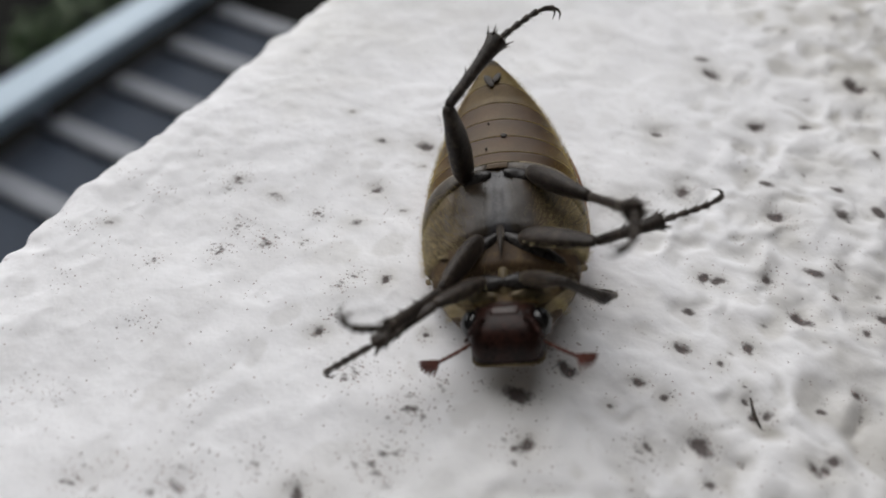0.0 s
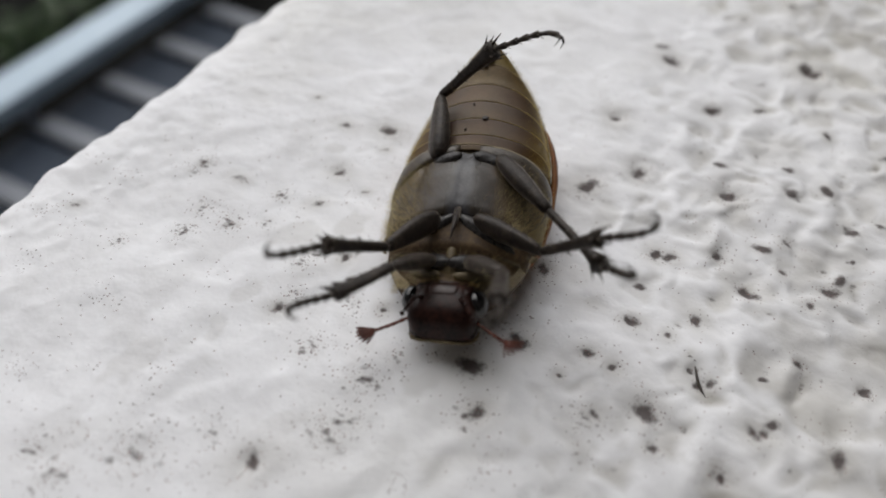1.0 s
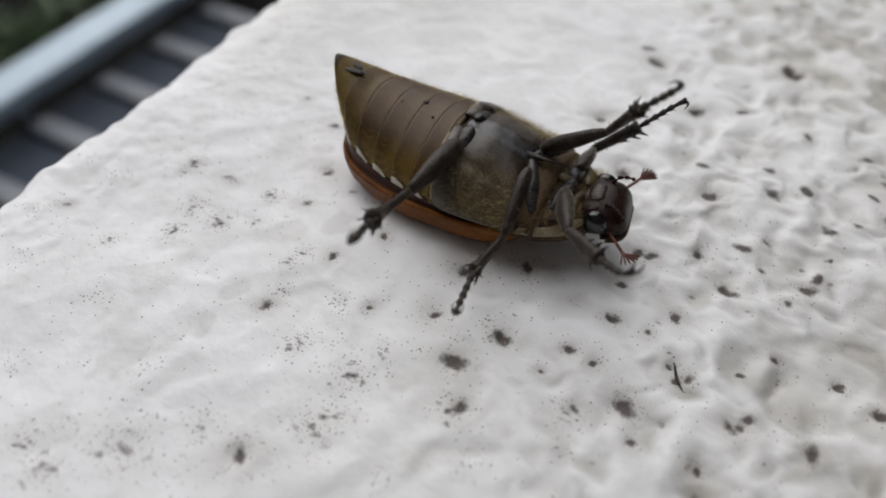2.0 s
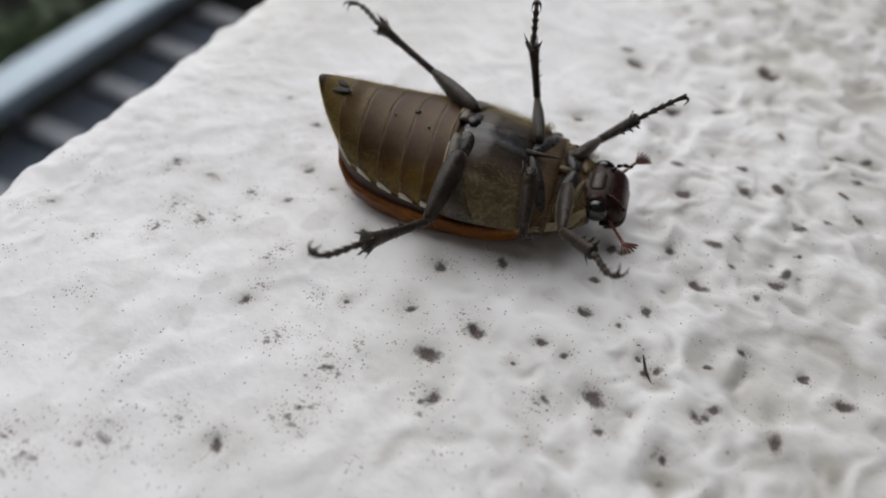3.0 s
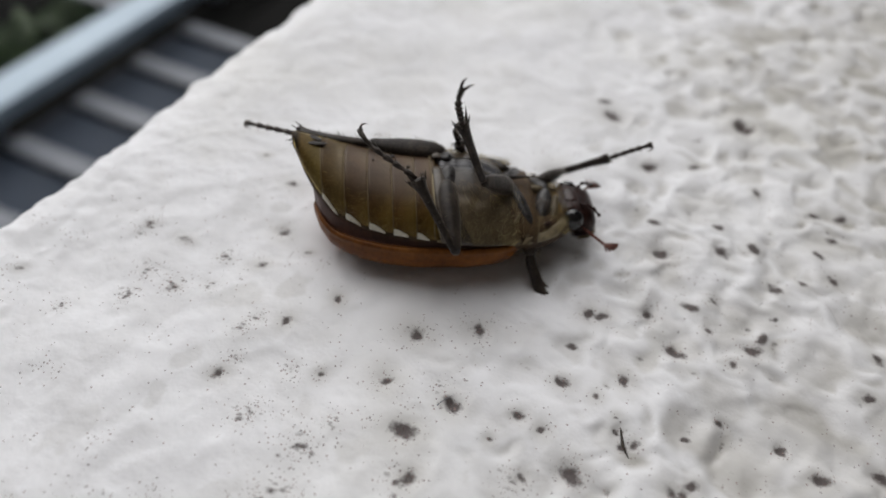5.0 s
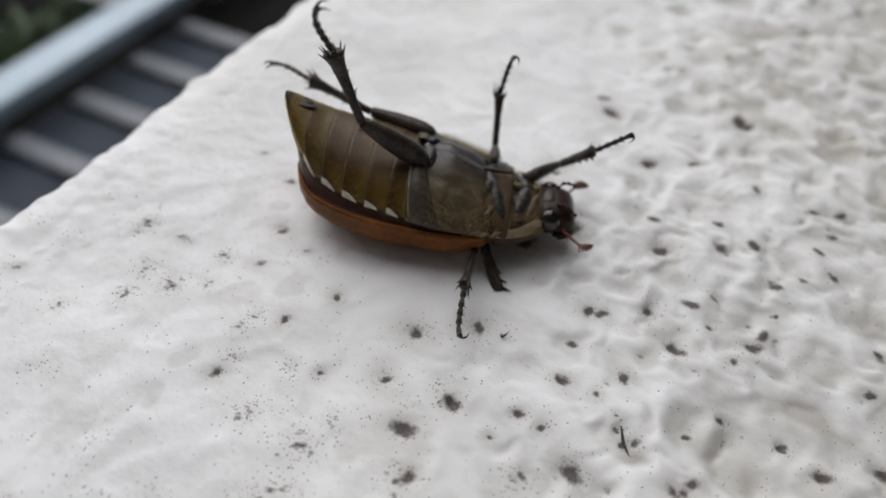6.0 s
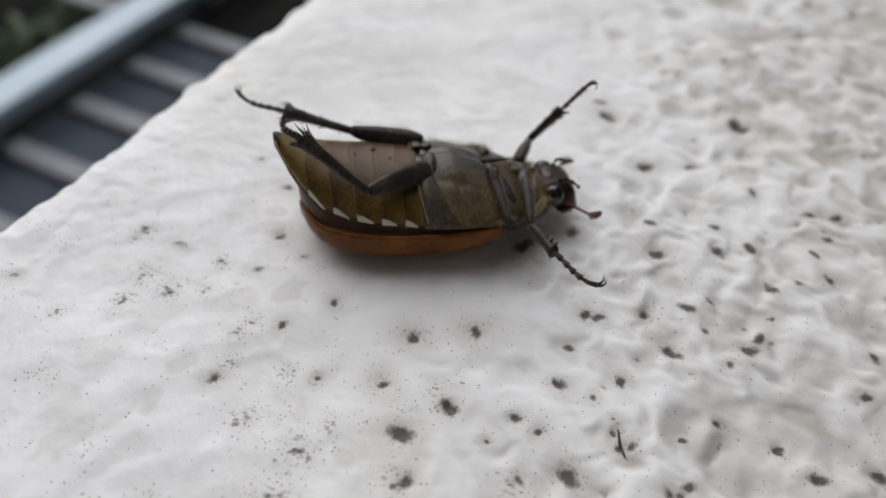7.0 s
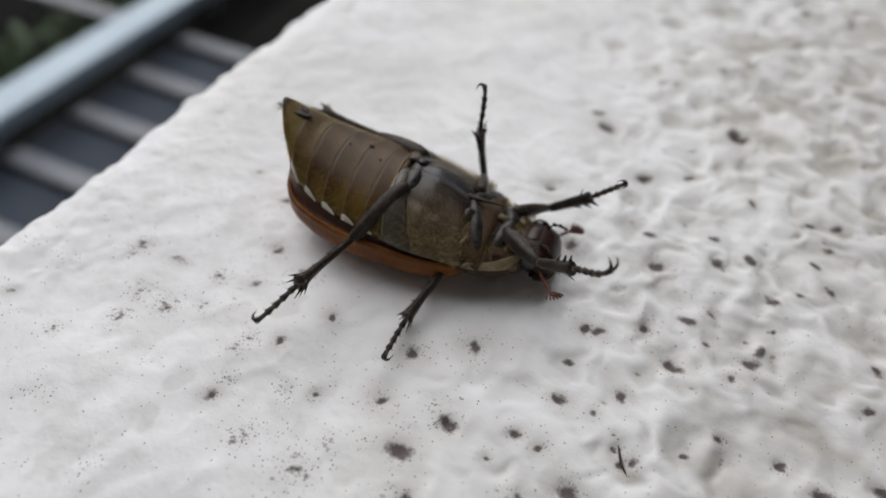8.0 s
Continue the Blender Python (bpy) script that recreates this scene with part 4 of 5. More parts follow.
def beetle_head():
    bm = tube([(9.7, 0, 3.3, 2.45, 1.45), (10.25, 0, 3.3, 2.7, 1.72), (11.28, 0, 3.25, 2.8, 1.8), (12.29, 0, 3.1, 2.8, 1.75), (12.96, 0, 2.95, 2.7, 1.6), (13.41, 0, 2.8, 2.5, 1.35), (13.7, 0, 2.65, 2.1, 1.0), (13.82, 0, 2.55, 1.6, 0.6)], 40, square=0.66)
    for v in bm.verts:
        q = v.co / MM
        v.co += v.co.normalized() * MM * (0.05 * noise.noise(q * 1.1) + 0.025 * noise.noise(q * 3.5))
    head = part("head", bm, HEAD, beetle, "glossy dark red-brown blunt head")
    # the face shield's turned-up rim shows under the front
    bm = tube([(11.5, 0, 1.85, 2.8, 0.45), (12.4, 0, 1.8, 2.82, 0.42), (13.15, 0, 1.85, 2.6, 0.4), (13.5, 0, 1.95, 2.25, 0.34), (13.68, 0, 2.05, 1.8, 0.2)], 36, square=0.62)
    shield = part("face_shield", bm, HEAD, head, "dark brown blunt-fronted face shield")
    bm = tube([(11.9, 0, 1.38, 2.88, 0.1), (12.85, 0, 1.38, 2.8, 0.13), (13.45, 0, 1.45, 2.45, 0.15), (13.74, 0, 1.58, 2.05, 0.15), (13.86, 0, 1.7, 1.6, 0.08)], 36, square=0.62)
    part("face_rim", bm, TAN, shield, "yellowish turned-up rim")
    # throat, chin and mouth parts, low domed plates
    bm = tube([(9.59, 0, 4.4, 1.0, 0.3), (9.93, 0, 4.62, 1.4, 0.36), (10.38, 0, 4.7, 1.45, 0.36), (10.66, 0, 4.62, 1.25, 0.3)], 24, square=0.7)
    part("throat", bm, CHIN, head, "dark red throat plate")
    bm = tube([(10.6, 0, 4.72, 0.95, 0.3), (10.77, 0, 4.82, 1.15, 0.34), (11.38, 0, 4.84, 1.2, 0.34), (11.9, 0, 4.72, 1.0, 0.3), (12.07, 0, 4.6, 0.8, 0.22)], 24, square=0.45)
    part("chin", bm, CHIN, head, "glossy flat red-brown chin plate")
    bm = tube([(12.05, 0, 4.45, 0.8, 0.3), (12.24, 0, 4.52, 1.0, 0.34), (12.79, 0, 4.25, 0.95, 0.34), (13.24, 0, 3.85, 0.75, 0.28)], 24, square=0.6)
    for v in bm.verts:
        v.co.z -= 0.16 * MM * math.exp(-(v.co.y / MM / 0.16) ** 2)
    part("tongue_plate", bm, HEAD, head, "dark notched mouth plate")
    for s in (-1, 1):
        bm = bmesh.new()
        bmesh.ops.create_uvsphere(bm, u_segments=28, v_segments=18, radius=1, matrix=Matrix.Translation(Vector((11.31, s * 2.6, 3.65)) * MM) @ Matrix.Diagonal((1.15 * MM, 0.9 * MM, 1.2 * MM, 1)))
        part("eye", bm, EYE_BLACK, head, "glossy black bulging eye")
        bm = tube([(11.68, s * 2.05, 4.38, 0.05, 0.1), (11.92, s * 2.1, 4.23, 0.09, 0.2), (12.29, s * 2.25, 3.95, 0.1, 0.25), (12.57, s * 2.4, 3.4, 0.06, 0.15)], 8)
        part("eye_ridge", bm, JOINT, head, "thin pale ridge before the eye")
        bm = tube([(10.38, s * 1.9, 4.4, 0.3, 0.25), (10.72, s * 1.85, 4.6, 0.5, 0.3), (11.28, s * 1.75, 4.62, 0.55, 0.3), (11.83, s * 1.55, 4.5, 0.45, 0.28), (12, s * 1.45, 4.4, 0.25, 0.18)], 16, square=0.75)
        part("cheek", bm, HEAD, head, "dark lobed cheek piece")
        bm = tube([(12.07, s * 1.6, 4.25, 0.4, 0.3), (12.52, s * 1.55, 4.2, 0.5, 0.34), (12.96, s * 1.35, 3.95, 0.42, 0.3), (13.41, s * 1.0, 3.6, 0.26, 0.2)], 16)
        part("jaw", bm, CHIN, head, "dark red jaw")
        bm = bmesh.new()
        pts = ((12.29, s * 1.55, 4.75), (12.85, s * 2.0, 5.0), (13.39, s * 2.35, 4.75), (13.9, s * 2.75, 4.2))
        for p, q in zip(pts, pts[1:]):
            spine(bm, p, q, 0.2, 7)
            bmesh.ops.create_uvsphere(bm, u_segments=8, v_segments=6, radius=0.2 * MM, matrix=Matrix.Translation(Vector(q) * MM))
        part("feeler", bm, HEAD, head, "short dark mouth feeler")
        # antenna: a bent stalk and a fan of small blades
        root, elbow, end = Vector((12.39, s * 2.75, 2.7)), Vector((13.22, s * 3.9, 2.5)), Vector((14.03, s * 5.1, 2.4))
        bm = bmesh.new()
        chain = [root, root.lerp(elbow, 0.5), elbow, elbow.lerp(end, 0.35), elbow.lerp(end, 0.7), end]
        for p, q in zip(chain, chain[1:]):
            d = (q - p) * MM
            bmesh.ops.create_cone(bm, cap_ends=True, segments=8, radius1=0.11 * MM, radius2=0.16 * MM, depth=d.length, matrix=Matrix.LocRotScale((p + q) / 2 * MM, Vector((0, 0, 1)).rotation_difference(d), None))
            bmesh.ops.create_uvsphere(bm, u_segments=8, v_segments=6, radius=0.16 * MM, matrix=Matrix.Translation(q * MM))
        ant = part("antenna", bm, ANTENNA, head, "red-brown jointed antenna")
        for k in range(6):
            a = math.atan2(s * 0.8, 0.75) + s * (k - 2.5) * 0.27
            bm = tube([(0, 0, 0, 0.06, 0.1), (0.4, 0, 0, 0.065, 0.16), (1.2, 0, 0, 0.065, 0.18), (1.5, 0, 0, 0.04, 0.1)], 8)
            ob = part("antenna_blade", bm, ANTENNA, ant)
            ob.matrix_basis = Matrix.Translation((end + Vector((0, 0, (k - 2.5) * 0.05))) * MM) @ Euler((0, 0, a)).to_matrix().to_4x4()
    return head


def hair_tuft(name, spots, parent, length, rng, lean, mat=None, label="fine pale golden hair"):
    """Fine hairs that stand out from the rounded body and lean over."""
    verts, faces = [], []
    for p in spots:
        out = Vector((0, p[1] / 6.5, (p[2] - at(RIM, p[0])) / 5)).normalized()
        d = (out + Vector((lean[0] + rng.gauss(0, 0.2), lean[1] + rng.gauss(0, 0.2), lean[2] + rng.gauss(0, 0.15)))).normalized() * length * rng.uniform(0.5, 1.25)
        side = d.cross(Vector((rng.gauss(0, 1), rng.gauss(0, 1), rng.gauss(0, 1)))).normalized() * 0.008
        c = Vector(p)
        i = len(verts)
        bend = Vector((0.25 * d.length, 0, 0))
        for q in (c - side, c + side, c + d * 0.6 + side * 0.7, c + d * 0.6 - side * 0.7, c + d - bend):
            verts.append(tuple(q))
        faces += [(i, i + 1, i + 2, i + 3), (i + 3, i + 2, i + 4)]
    ob = new(name, mesh_from(name, verts, faces, [mat or HAIR], scale=MM))
    ob.parent = parent
    return tagged(ob, label, kind="stuff")


def leg_hair(spots, parent, mat, label, half=0.02):
    """Short bristles standing off a leg segment that lies along x."""
    rng = random.Random(12)
    verts, faces = [], []
    for p in spots:
        out = Vector((0.55, p[1], p[2]))
        d = out.normalized() * rng.uniform(0.35, 0.75)
        side = d.cross(Vector((0, 0.3, 1))).normalized() * half
        c, i = Vector(p), len(verts)
        verts += [tuple(c - side), tuple(c + side), tuple(c + d)]
        faces.append((i, i + 1, i + 2))
    ob = new("leg_hair", mesh_from("leg_hair", verts, faces, [mat], scale=MM))
    ob.parent = parent
    tagged(ob, label, kind="stuff")


def leg_meshes(kind):
    """Femur, tibia, tarsus (each along x from its joint) and claw of a fore, middle or hind leg."""
    lf, lt, ls = {"F": (6.0, 5.2, 5.8), "M": (6.8, 6.0, 6.2), "H": (7.6, 7.6, 6.8)}[kind]
    wf = {"F": 0.95, "M": 0.98, "H": 1.15}[kind]
    hf = {"F": 0.66, "M": 0.62, "H": 0.84}[kind]
    shape = ((0.0, 0.5), (0.04, 0.72), (0.15, 0.95), (0.35, 1.02), (0.6, 0.9), (0.82, 0.68), (0.94, 0.55), (1.0, 0.38))
    femur = tube([(lf * u, 0.12 * math.sin(math.pi * u), 0, wf * k, hf * k) for u, k in shape], 20, square=0.82)
    for v in femur.verts:
        q = v.co / MM
        v.co += Vector((0, q.y, q.z)).normalized() * MM * (0.07 * noise.noise(q * 1.3) + 0.03 * noise.noise(q * 4))
    rng = random.Random({"F": 3, "M": 4, "H": 5}[kind])
    hairs = ([], [])
    for k in range(150):
        u, a = rng.uniform(0.08, 0.97), rng.choice((0.3, -0.3, math.pi - 0.3, math.pi + 0.3)) + rng.gauss(0, 0.3)
        hairs[0].append((lf * u, wf * 0.85 * math.cos(a), hf * 0.85 * math.sin(a)))
    flare = {"F": 0.7, "M": 0.72, "H": 0.95}[kind]
    tw = {"F": 0.52, "M": 0.42, "H": 0.45}[kind]
    tibia = tube([(0, 0, 0, tw * 0.7, 0.3), (0.25, 0, 0, tw * 0.95, 0.36), (lt * 0.3, 0, 0, tw, 0.34), (lt * 0.6, 0, 0, tw * 1.15, 0.34), (lt * 0.85, 0, 0, (tw + flare) / 2, 0.46), (lt * 0.97, 0, 0, flare, flare * 0.8), (lt, 0, 0, flare * 0.85, flare * 0.66)], 12)
    if kind == "F":
        for u, h in ((0.62, 0.4), (0.82, 0.65), (0.98, 0.7)):
            spine(tibia, (lt * u - 0.2, -tw * 0.8, 0), (lt * u + 0.4, -tw - h, 0), 0.23, 8)
        spine(tibia, (lt * 0.8, tw, 0), (lt * 0.95, tw + 0.7, 0.1), 0.12)
    else:
        for u in (0.42, 0.68):
            for side in (-1, 1):
                spine(tibia, (lt * u, side * tw * 0.8, 0.1), (lt * u + 0.4, side * (tw + 0.35), 0.25), 0.1)
        for k in range(7):
            a = 2 * math.pi * k / 7
            spine(tibia, (lt * 0.95, flare * 0.85 * math.cos(a), flare * 0.7 * math.sin(a)), (lt * 1.06, flare * 1.35 * math.cos(a), flare * 1.15 * math.sin(a)), 0.12)
        for side in (-1, 1):
            spine(tibia, (lt * 0.97, side * 0.3, -0.3), (lt + 1.2, side * 0.55, -0.6), 0.16)
    for k in range(70):
        u, a = rng.uniform(0.1, 0.95), rng.uniform(0, 6.28)
        hairs[1].append((lt * u, tw * math.cos(a), 0.33 * math.sin(a)))
    cuts = [0, 0.2, 0.38, 0.54, 0.7, 1.0]

    def curve(u):
        """The foot bows out and hooks back at its end."""
        return -0.3 * ls * u ** 1.6 * (1 - u) ** 0.7

    rings = []
    for k in range(5):
        u0, u1 = cuts[k], cuts[k + 1]
        x0, x1 = u0 * ls * 0.96, u1 * ls * 0.96
        big = 0.32 if k < 4 else 0.28
        rings += [(x0 + 0.02, curve(u0), 0, 0.16, 0.16), (x0 + (x1 - x0) * 0.5, curve((u0 + u1) / 2), 0, big * 0.8, big * 0.75), (x1 - 0.08, curve(u1 - 0.012), 0, big, big * 0.95), (x1 - 0.01, curve(u1), 0, big * 0.6, big * 0.6)]
    tarsus = tube(rings, 10)
    for k in range(5):
        x1, u1 = cuts[k + 1] * ls * 0.96, cuts[k + 1]
        for side in (-1, 1):
            spine(tarsus, (x1 - 0.16, curve(u1), side * 0.18), (x1 + 0.26, curve(u1) + 0.3, side * 0.4), 0.06, 4)
    claws = []
    for side in (-1, 1):
        bm = bmesh.new()
        pts = [(ls * 0.94, -0.12, side * 0.08), (ls * 0.985, 0.1, side * 0.22), (ls * 1.0, 0.5, side * 0.34), (ls * 0.95, 0.95, side * 0.4)]
        for i, (p, q) in enumerate(zip(pts, pts[1:])):
            a, b = Vector(p) * MM, Vector(q) * MM
            r = (0.15, 0.12, 0.08, 0.012)
            bmesh.ops.create_cone(bm, cap_ends=True, segments=6, radius1=r[i] * MM, radius2=r[i + 1] * MM, depth=(b - a).length * 1.08, matrix=Matrix.LocRotScale((a + b) / 2, Vector((0, 0, 1)).rotation_difference(b - a), None))
        claws.append(bm)
    return femur, tibia, tarsus, claws, hairs, (lf, lt, ls)


HIPS = {"H": (-1.9, 2.8, 8.25), "M": (4.6, 1.6, 6.9), "F": (8.1, 1.7, 5.6)}
NAMES = {"H": "hind", "M": "middle", "F": "fore"}
LEGS = {}


def beetle_legs():
    for kind in "FMH":
        for side in "PN":
            femur, tibia, tarsus, claws, hairs, lengths = leg_meshes(kind)
            who = NAMES[kind]
            a = part("femur", femur, LEG, beetle, f"dark brown thick {who} thigh with sparse hair")
            b = part("tibia", tibia, LEG, beetle, f"dark spiny {who} shin with a flared end")
            c = part("tarsus", tarsus, LEG, beetle, f"thin jointed dark {who} foot")
            for bm in claws:
                part("claw", bm, LEG, c, "small hooked claw")
            leg_hair(hairs[0][:45], a, TWIG, "short dark bristles")
            leg_hair(hairs[0][45:], a, HAIR, "fringe of pale hair", 0.006)
            leg_hair(hairs[1], b, TWIG, "short dark bristles")
            LEGS[kind + side] = (a, b, c, lengths)


breast, fore = beetle_body()
head = beetle_head()
beetle_legs()
rng = random.Random(8)
spots = []
for k in range(3000):
    a, x = rng.uniform(-0.9, 0.9), rng.uniform(-1.8, 5.2)
    if abs(a) > 0.15 + 0.3 * rng.random():
        spots.append(belly_point(x, a, 0.3))
hair_tuft("breast_hair", spots, breast, 0.7, rng, (-0.2, 0.0, 0.0))
spots = []
for k in range(1500):
    u, b = rng.random(), rng.gauss(0, 0.33)
    w = 6.1 - 0.7 * u - 2.1 * u ** 2
    spots.append((6.3 + 4.4 * u, w * math.sin(b * math.pi / 2), 3.3 + (2.3 - 1.2 * u) * math.cos(b * math.pi / 2)))
hair_tuft("fore_hair", spots, fore, 0.8, rng, (0.2, 0.0, 0.1))

spots = []
for k in range(700):
    b = rng.uniform(-0.95, 0.95)
    spots.append((rng.uniform(9.2, 10.4), 4.4 * math.sin(b * math.pi / 2), 3.3 + 1.7 * math.cos(b * math.pi / 2)))
hair_tuft("neck_hair", spots, fore, 0.8, rng, (0.3, 0.0, 0.45))
spots = [belly_point(rng.uniform(-1.0, 5.6), rng.choice((-1, 1)) * rng.uniform(0.25, 0.9), 0.3) for k in range(1700)]
hair_tuft("upright_hair", spots, breast, 0.85, rng, (-0.15, 0.0, 0.9))

spots = []
for k in range(2600):
    a = rng.choice((-1, 1)) * rng.triangular(0.45, 0.93, 0.9)
    spots.append(belly_point(rng.uniform(-15.8, -3.2), a, 0.15))
hair_tuft("belly_hair", spots, beetle, 0.34, rng, (-0.35, 0.0, 0.0), OLIVE_HAIR, "very fine olive-yellow hair on the flanks")


# ---- how it moves: the body's place (mm) and turn, and each leg segment's direction in the body's space ----
BODY = [
    (0.0, -11.10, 39.44, -0.18, 12.5, -6.8, -65.9),
    (0.3, -10.57, 39.55, -0.16, 14.0, -5.2, -64.6),
    (0.5, -10.65, 39.62, -0.35, 0.1, -3.0, -77.3),
    (0.6, -10.59, 39.41, -0.26, -8.2, -5.2, -91.5),
    (0.8, -9.89, 38.91, -0.27, -6.2, -5.2, -90.4),
    (1.0, -10.49, 39.51, -0.11, 9.9, -3.2, -75.4),
    (1.2, -10.88, 39.59, -0.12, 3.0, -9.2, -55.9),
    (1.4, -9.82, 39.30, -0.03, -15.3, -7.9, -54.6),
    (1.5, -9.26, 39.31, -0.12, -9.8, -1.7, -42.8),
    (1.7, -10.19, 41.79, 0.42, -0.2, -3.8, -20.2),
    (2.8, -8.86, 48.28, 0.21, 1.5, -2.6, 10.1),
    (3.0, -8.47, 47.25, 0.22, 6.8, -2.2, 9.4),
    (3.2, -10.06, 51.38, -0.04, 18.0, -5.1, 9.0),
    (3.5, -8.80, 48.68, 0.13, -2.8, -3.1, 24.4),
    (3.7, -9.32, 47.88, -0.29, -8.6, 2.2, 28.0),
    (4.0, -9.64, 49.20, 0.19, -3.2, 1.3, 17.7),
    (4.3, -8.44, 47.17, 0.24, -0.9, -0.8, 24.9),
    (4.5, -7.82, 46.43, 0.07, -8.5, -5.8, 30.8),
    (4.7, -8.46, 48.16, 0.05, -11.7, -3.3, 30.2),
    (5.8, -13.19, 51.18, 0.02, -2.5, 2.7, 17.7),
    (6.0, -12.75, 50.63, 0.21, -8.8, 2.5, 16.4),
    (6.2, -11.39, 48.95, 0.07, -1.0, -0.4, 25.1),
    (6.5, -12.24, 50.81, 0.18, -12.6, -2.2, 24.4),
    (6.8, -11.75, 50.53, 0.17, -2.3, 0.2, 33.4),
    (7.0, -12.05, 51.41, 0.11, -11.0, -1.7, 32.6),
    (7.2, -12.93, 50.05, -0.11, -5.2, 6.0, 41.3),
    (7.4, -14.79, 50.39, 0.33, 2.2, -6.3, 43.0),
    (7.5, -12.99, 50.46, 0.26, 4.6, 6.0, 16.8),
    (7.8, -13.19, 50.88, 0.11, 3.7, 1.4, 2.5),
    (8.0, -13.38, 49.68, 0.25, -7.6, 2.8, 5.2),
]
FEMUR_HN = [
    (0.0, -41, 87), (0.3, -18, 34), (0.5, -27, 1), (0.6, -31, -9), (0.8, 158, 83), (1.0, -172, 13),
    (1.2, -160, -1), (1.4, -49, -16), (1.5, -52, -5), (1.7, -81, -3), (2.8, -168, 12), (3.0, -99, -12),
    (3.2, -73, 8), (3.5, -172, 10), (3.7, -151, -6), (4.0, -66, -42), (4.3, 173, 14), (4.5, -175, 1),
    (4.7, -84, -22), (5.8, -94, -44), (6.0, -167, 32), (6.2, -166, -7), (6.5, -85, -16), (6.8, -168, 33),
    (7.0, -146, 4), (7.2, -100, 2), (7.4, -115, -10), (7.5, -169, 10), (7.8, -84, -7), (8.0, -123, -35),
]
TIBIA_HN = [
    (0.0, 143, 18), (0.3, 158, 10), (0.5, -19, 35), (0.6, -12, 27), (0.8, 74, 68), (1.0, 84, 43),
    (1.2, 92, 49), (1.4, -48, 28), (1.5, -57, -4), (1.7, -78, 10), (2.8, -168, 72), (3.0, -119, 27),
    (3.2, -80, 9), (3.5, -176, 32), (3.7, -178, 67), (4.0, -84, 3), (4.3, 142, 58), (4.5, -101, 89),
    (4.7, 114, 30), (5.8, -87, 3), (6.0, -148, 67), (6.2, 143, 67), (6.5, -86, -21), (6.8, 74, 59),
    (7.0, 160, 40), (7.2, -104, -27), (7.4, -113, -1), (7.5, -149, 34), (7.8, -103, 20), (8.0, -103, -2),
]
TARSUS_HN = [
    (0.0, 131, 0), (0.3, 158, -3), (0.5, 15, 39), (0.6, 18, 37), (0.8, 24, 43), (1.0, 70, 20),
    (1.2, 55, 34), (1.4, -18, 21), (1.5, -49, 51), (1.7, -67, 27), (2.8, -82, 61), (3.0, -111, 41),
    (3.2, -109, 35), (3.5, -131, 53), (3.7, -129, 46), (4.0, -110, 22), (4.3, -97, 79), (4.5, -79, 68),
    (4.7, 135, 25), (5.8, -106, 14), (6.0, -93, 51), (6.2, -138, 61), (6.5, -108, 6), (6.8, -55, 65),
    (7.0, -98, 39), (7.2, -146, 19), (7.4, -109, 16), (7.5, -122, 52), (7.8, -93, 24), (8.0, -94, 11),
]
FEMUR_HP = [
    (0.0, 37, 11), (0.3, 43, 17), (0.5, 40, 59), (0.6, 50, 15), (0.8, 63, 62), (1.0, 39, -4),
    (1.2, 6, 52), (1.4, -12, 25), (1.5, -6, 23), (1.7, 102, -43), (2.8, 158, 10), (3.0, 140, -3),
    (3.2, 102, -43), (3.5, 162, 18), (3.7, 102, -43), (4.0, 168, 8), (4.3, 102, -43), (4.5, 88, -14),
    (4.7, -159, 23), (5.8, 102, -43), (6.0, 160, 0), (6.2, 102, -43), (6.5, 174, 4), (6.8, 102, -43),
    (7.0, 166, 7), (7.2, 102, -43), (7.4, 102, -43), (7.5, 132, -32), (7.8, 102, -43), (8.0, 151, -12),
]
TIBIA_HP = [
    (0.0, 19, 27), (0.3, 29, 33), (0.5, 10, 54), (0.6, 29, 37), (0.8, 17, 69), (1.0, 34, 4),
    (1.2, -19, 40), (1.4, -31, 41), (1.5, -30, 20), (1.7, -177, -19), (2.8, 167, 16), (3.0, 156, 17),
    (3.2, -177, -19), (3.5, 167, 25), (3.7, -177, -19), (4.0, 141, 7), (4.3, -177, -19), (4.5, 112, -72),
    (4.7, 163, 4), (5.8, -177, -19), (6.0, 162, 9), (6.2, -177, -19), (6.5, -170, 21), (6.8, -177, -19),
    (7.0, 152, 7), (7.2, -177, -19), (7.4, -177, -19), (7.5, -177, -19), (7.8, -177, -19), (8.0, 167, -2),
]
TARSUS_HP = [
    (0.0, -17, 19), (0.3, 10, 31), (0.5, -1, 48), (0.6, 19, 46), (0.8, 12, 51), (1.0, 22, 39),
    (1.2, -16, 34), (1.4, -35, 40), (1.5, -44, 26), (1.7, -159, 6), (2.8, 149, -1), (3.0, 142, -7),
    (3.2, -159, 6), (3.5, 146, 11), (3.7, -159, 6), (4.0, 147, -5), (4.3, -159, 6), (4.5, 130, -50),
    (4.7, 140, -7), (5.8, -159, 6), (6.0, 149, -4), (6.2, -159, 6), (6.5, 155, -17), (6.8, -159, 6),
    (7.0, 142, 6), (7.2, -159, 6), (7.4, -159, 6), (7.5, -159, 6), (7.8, -159, 6), (8.0, 167, -15),
]
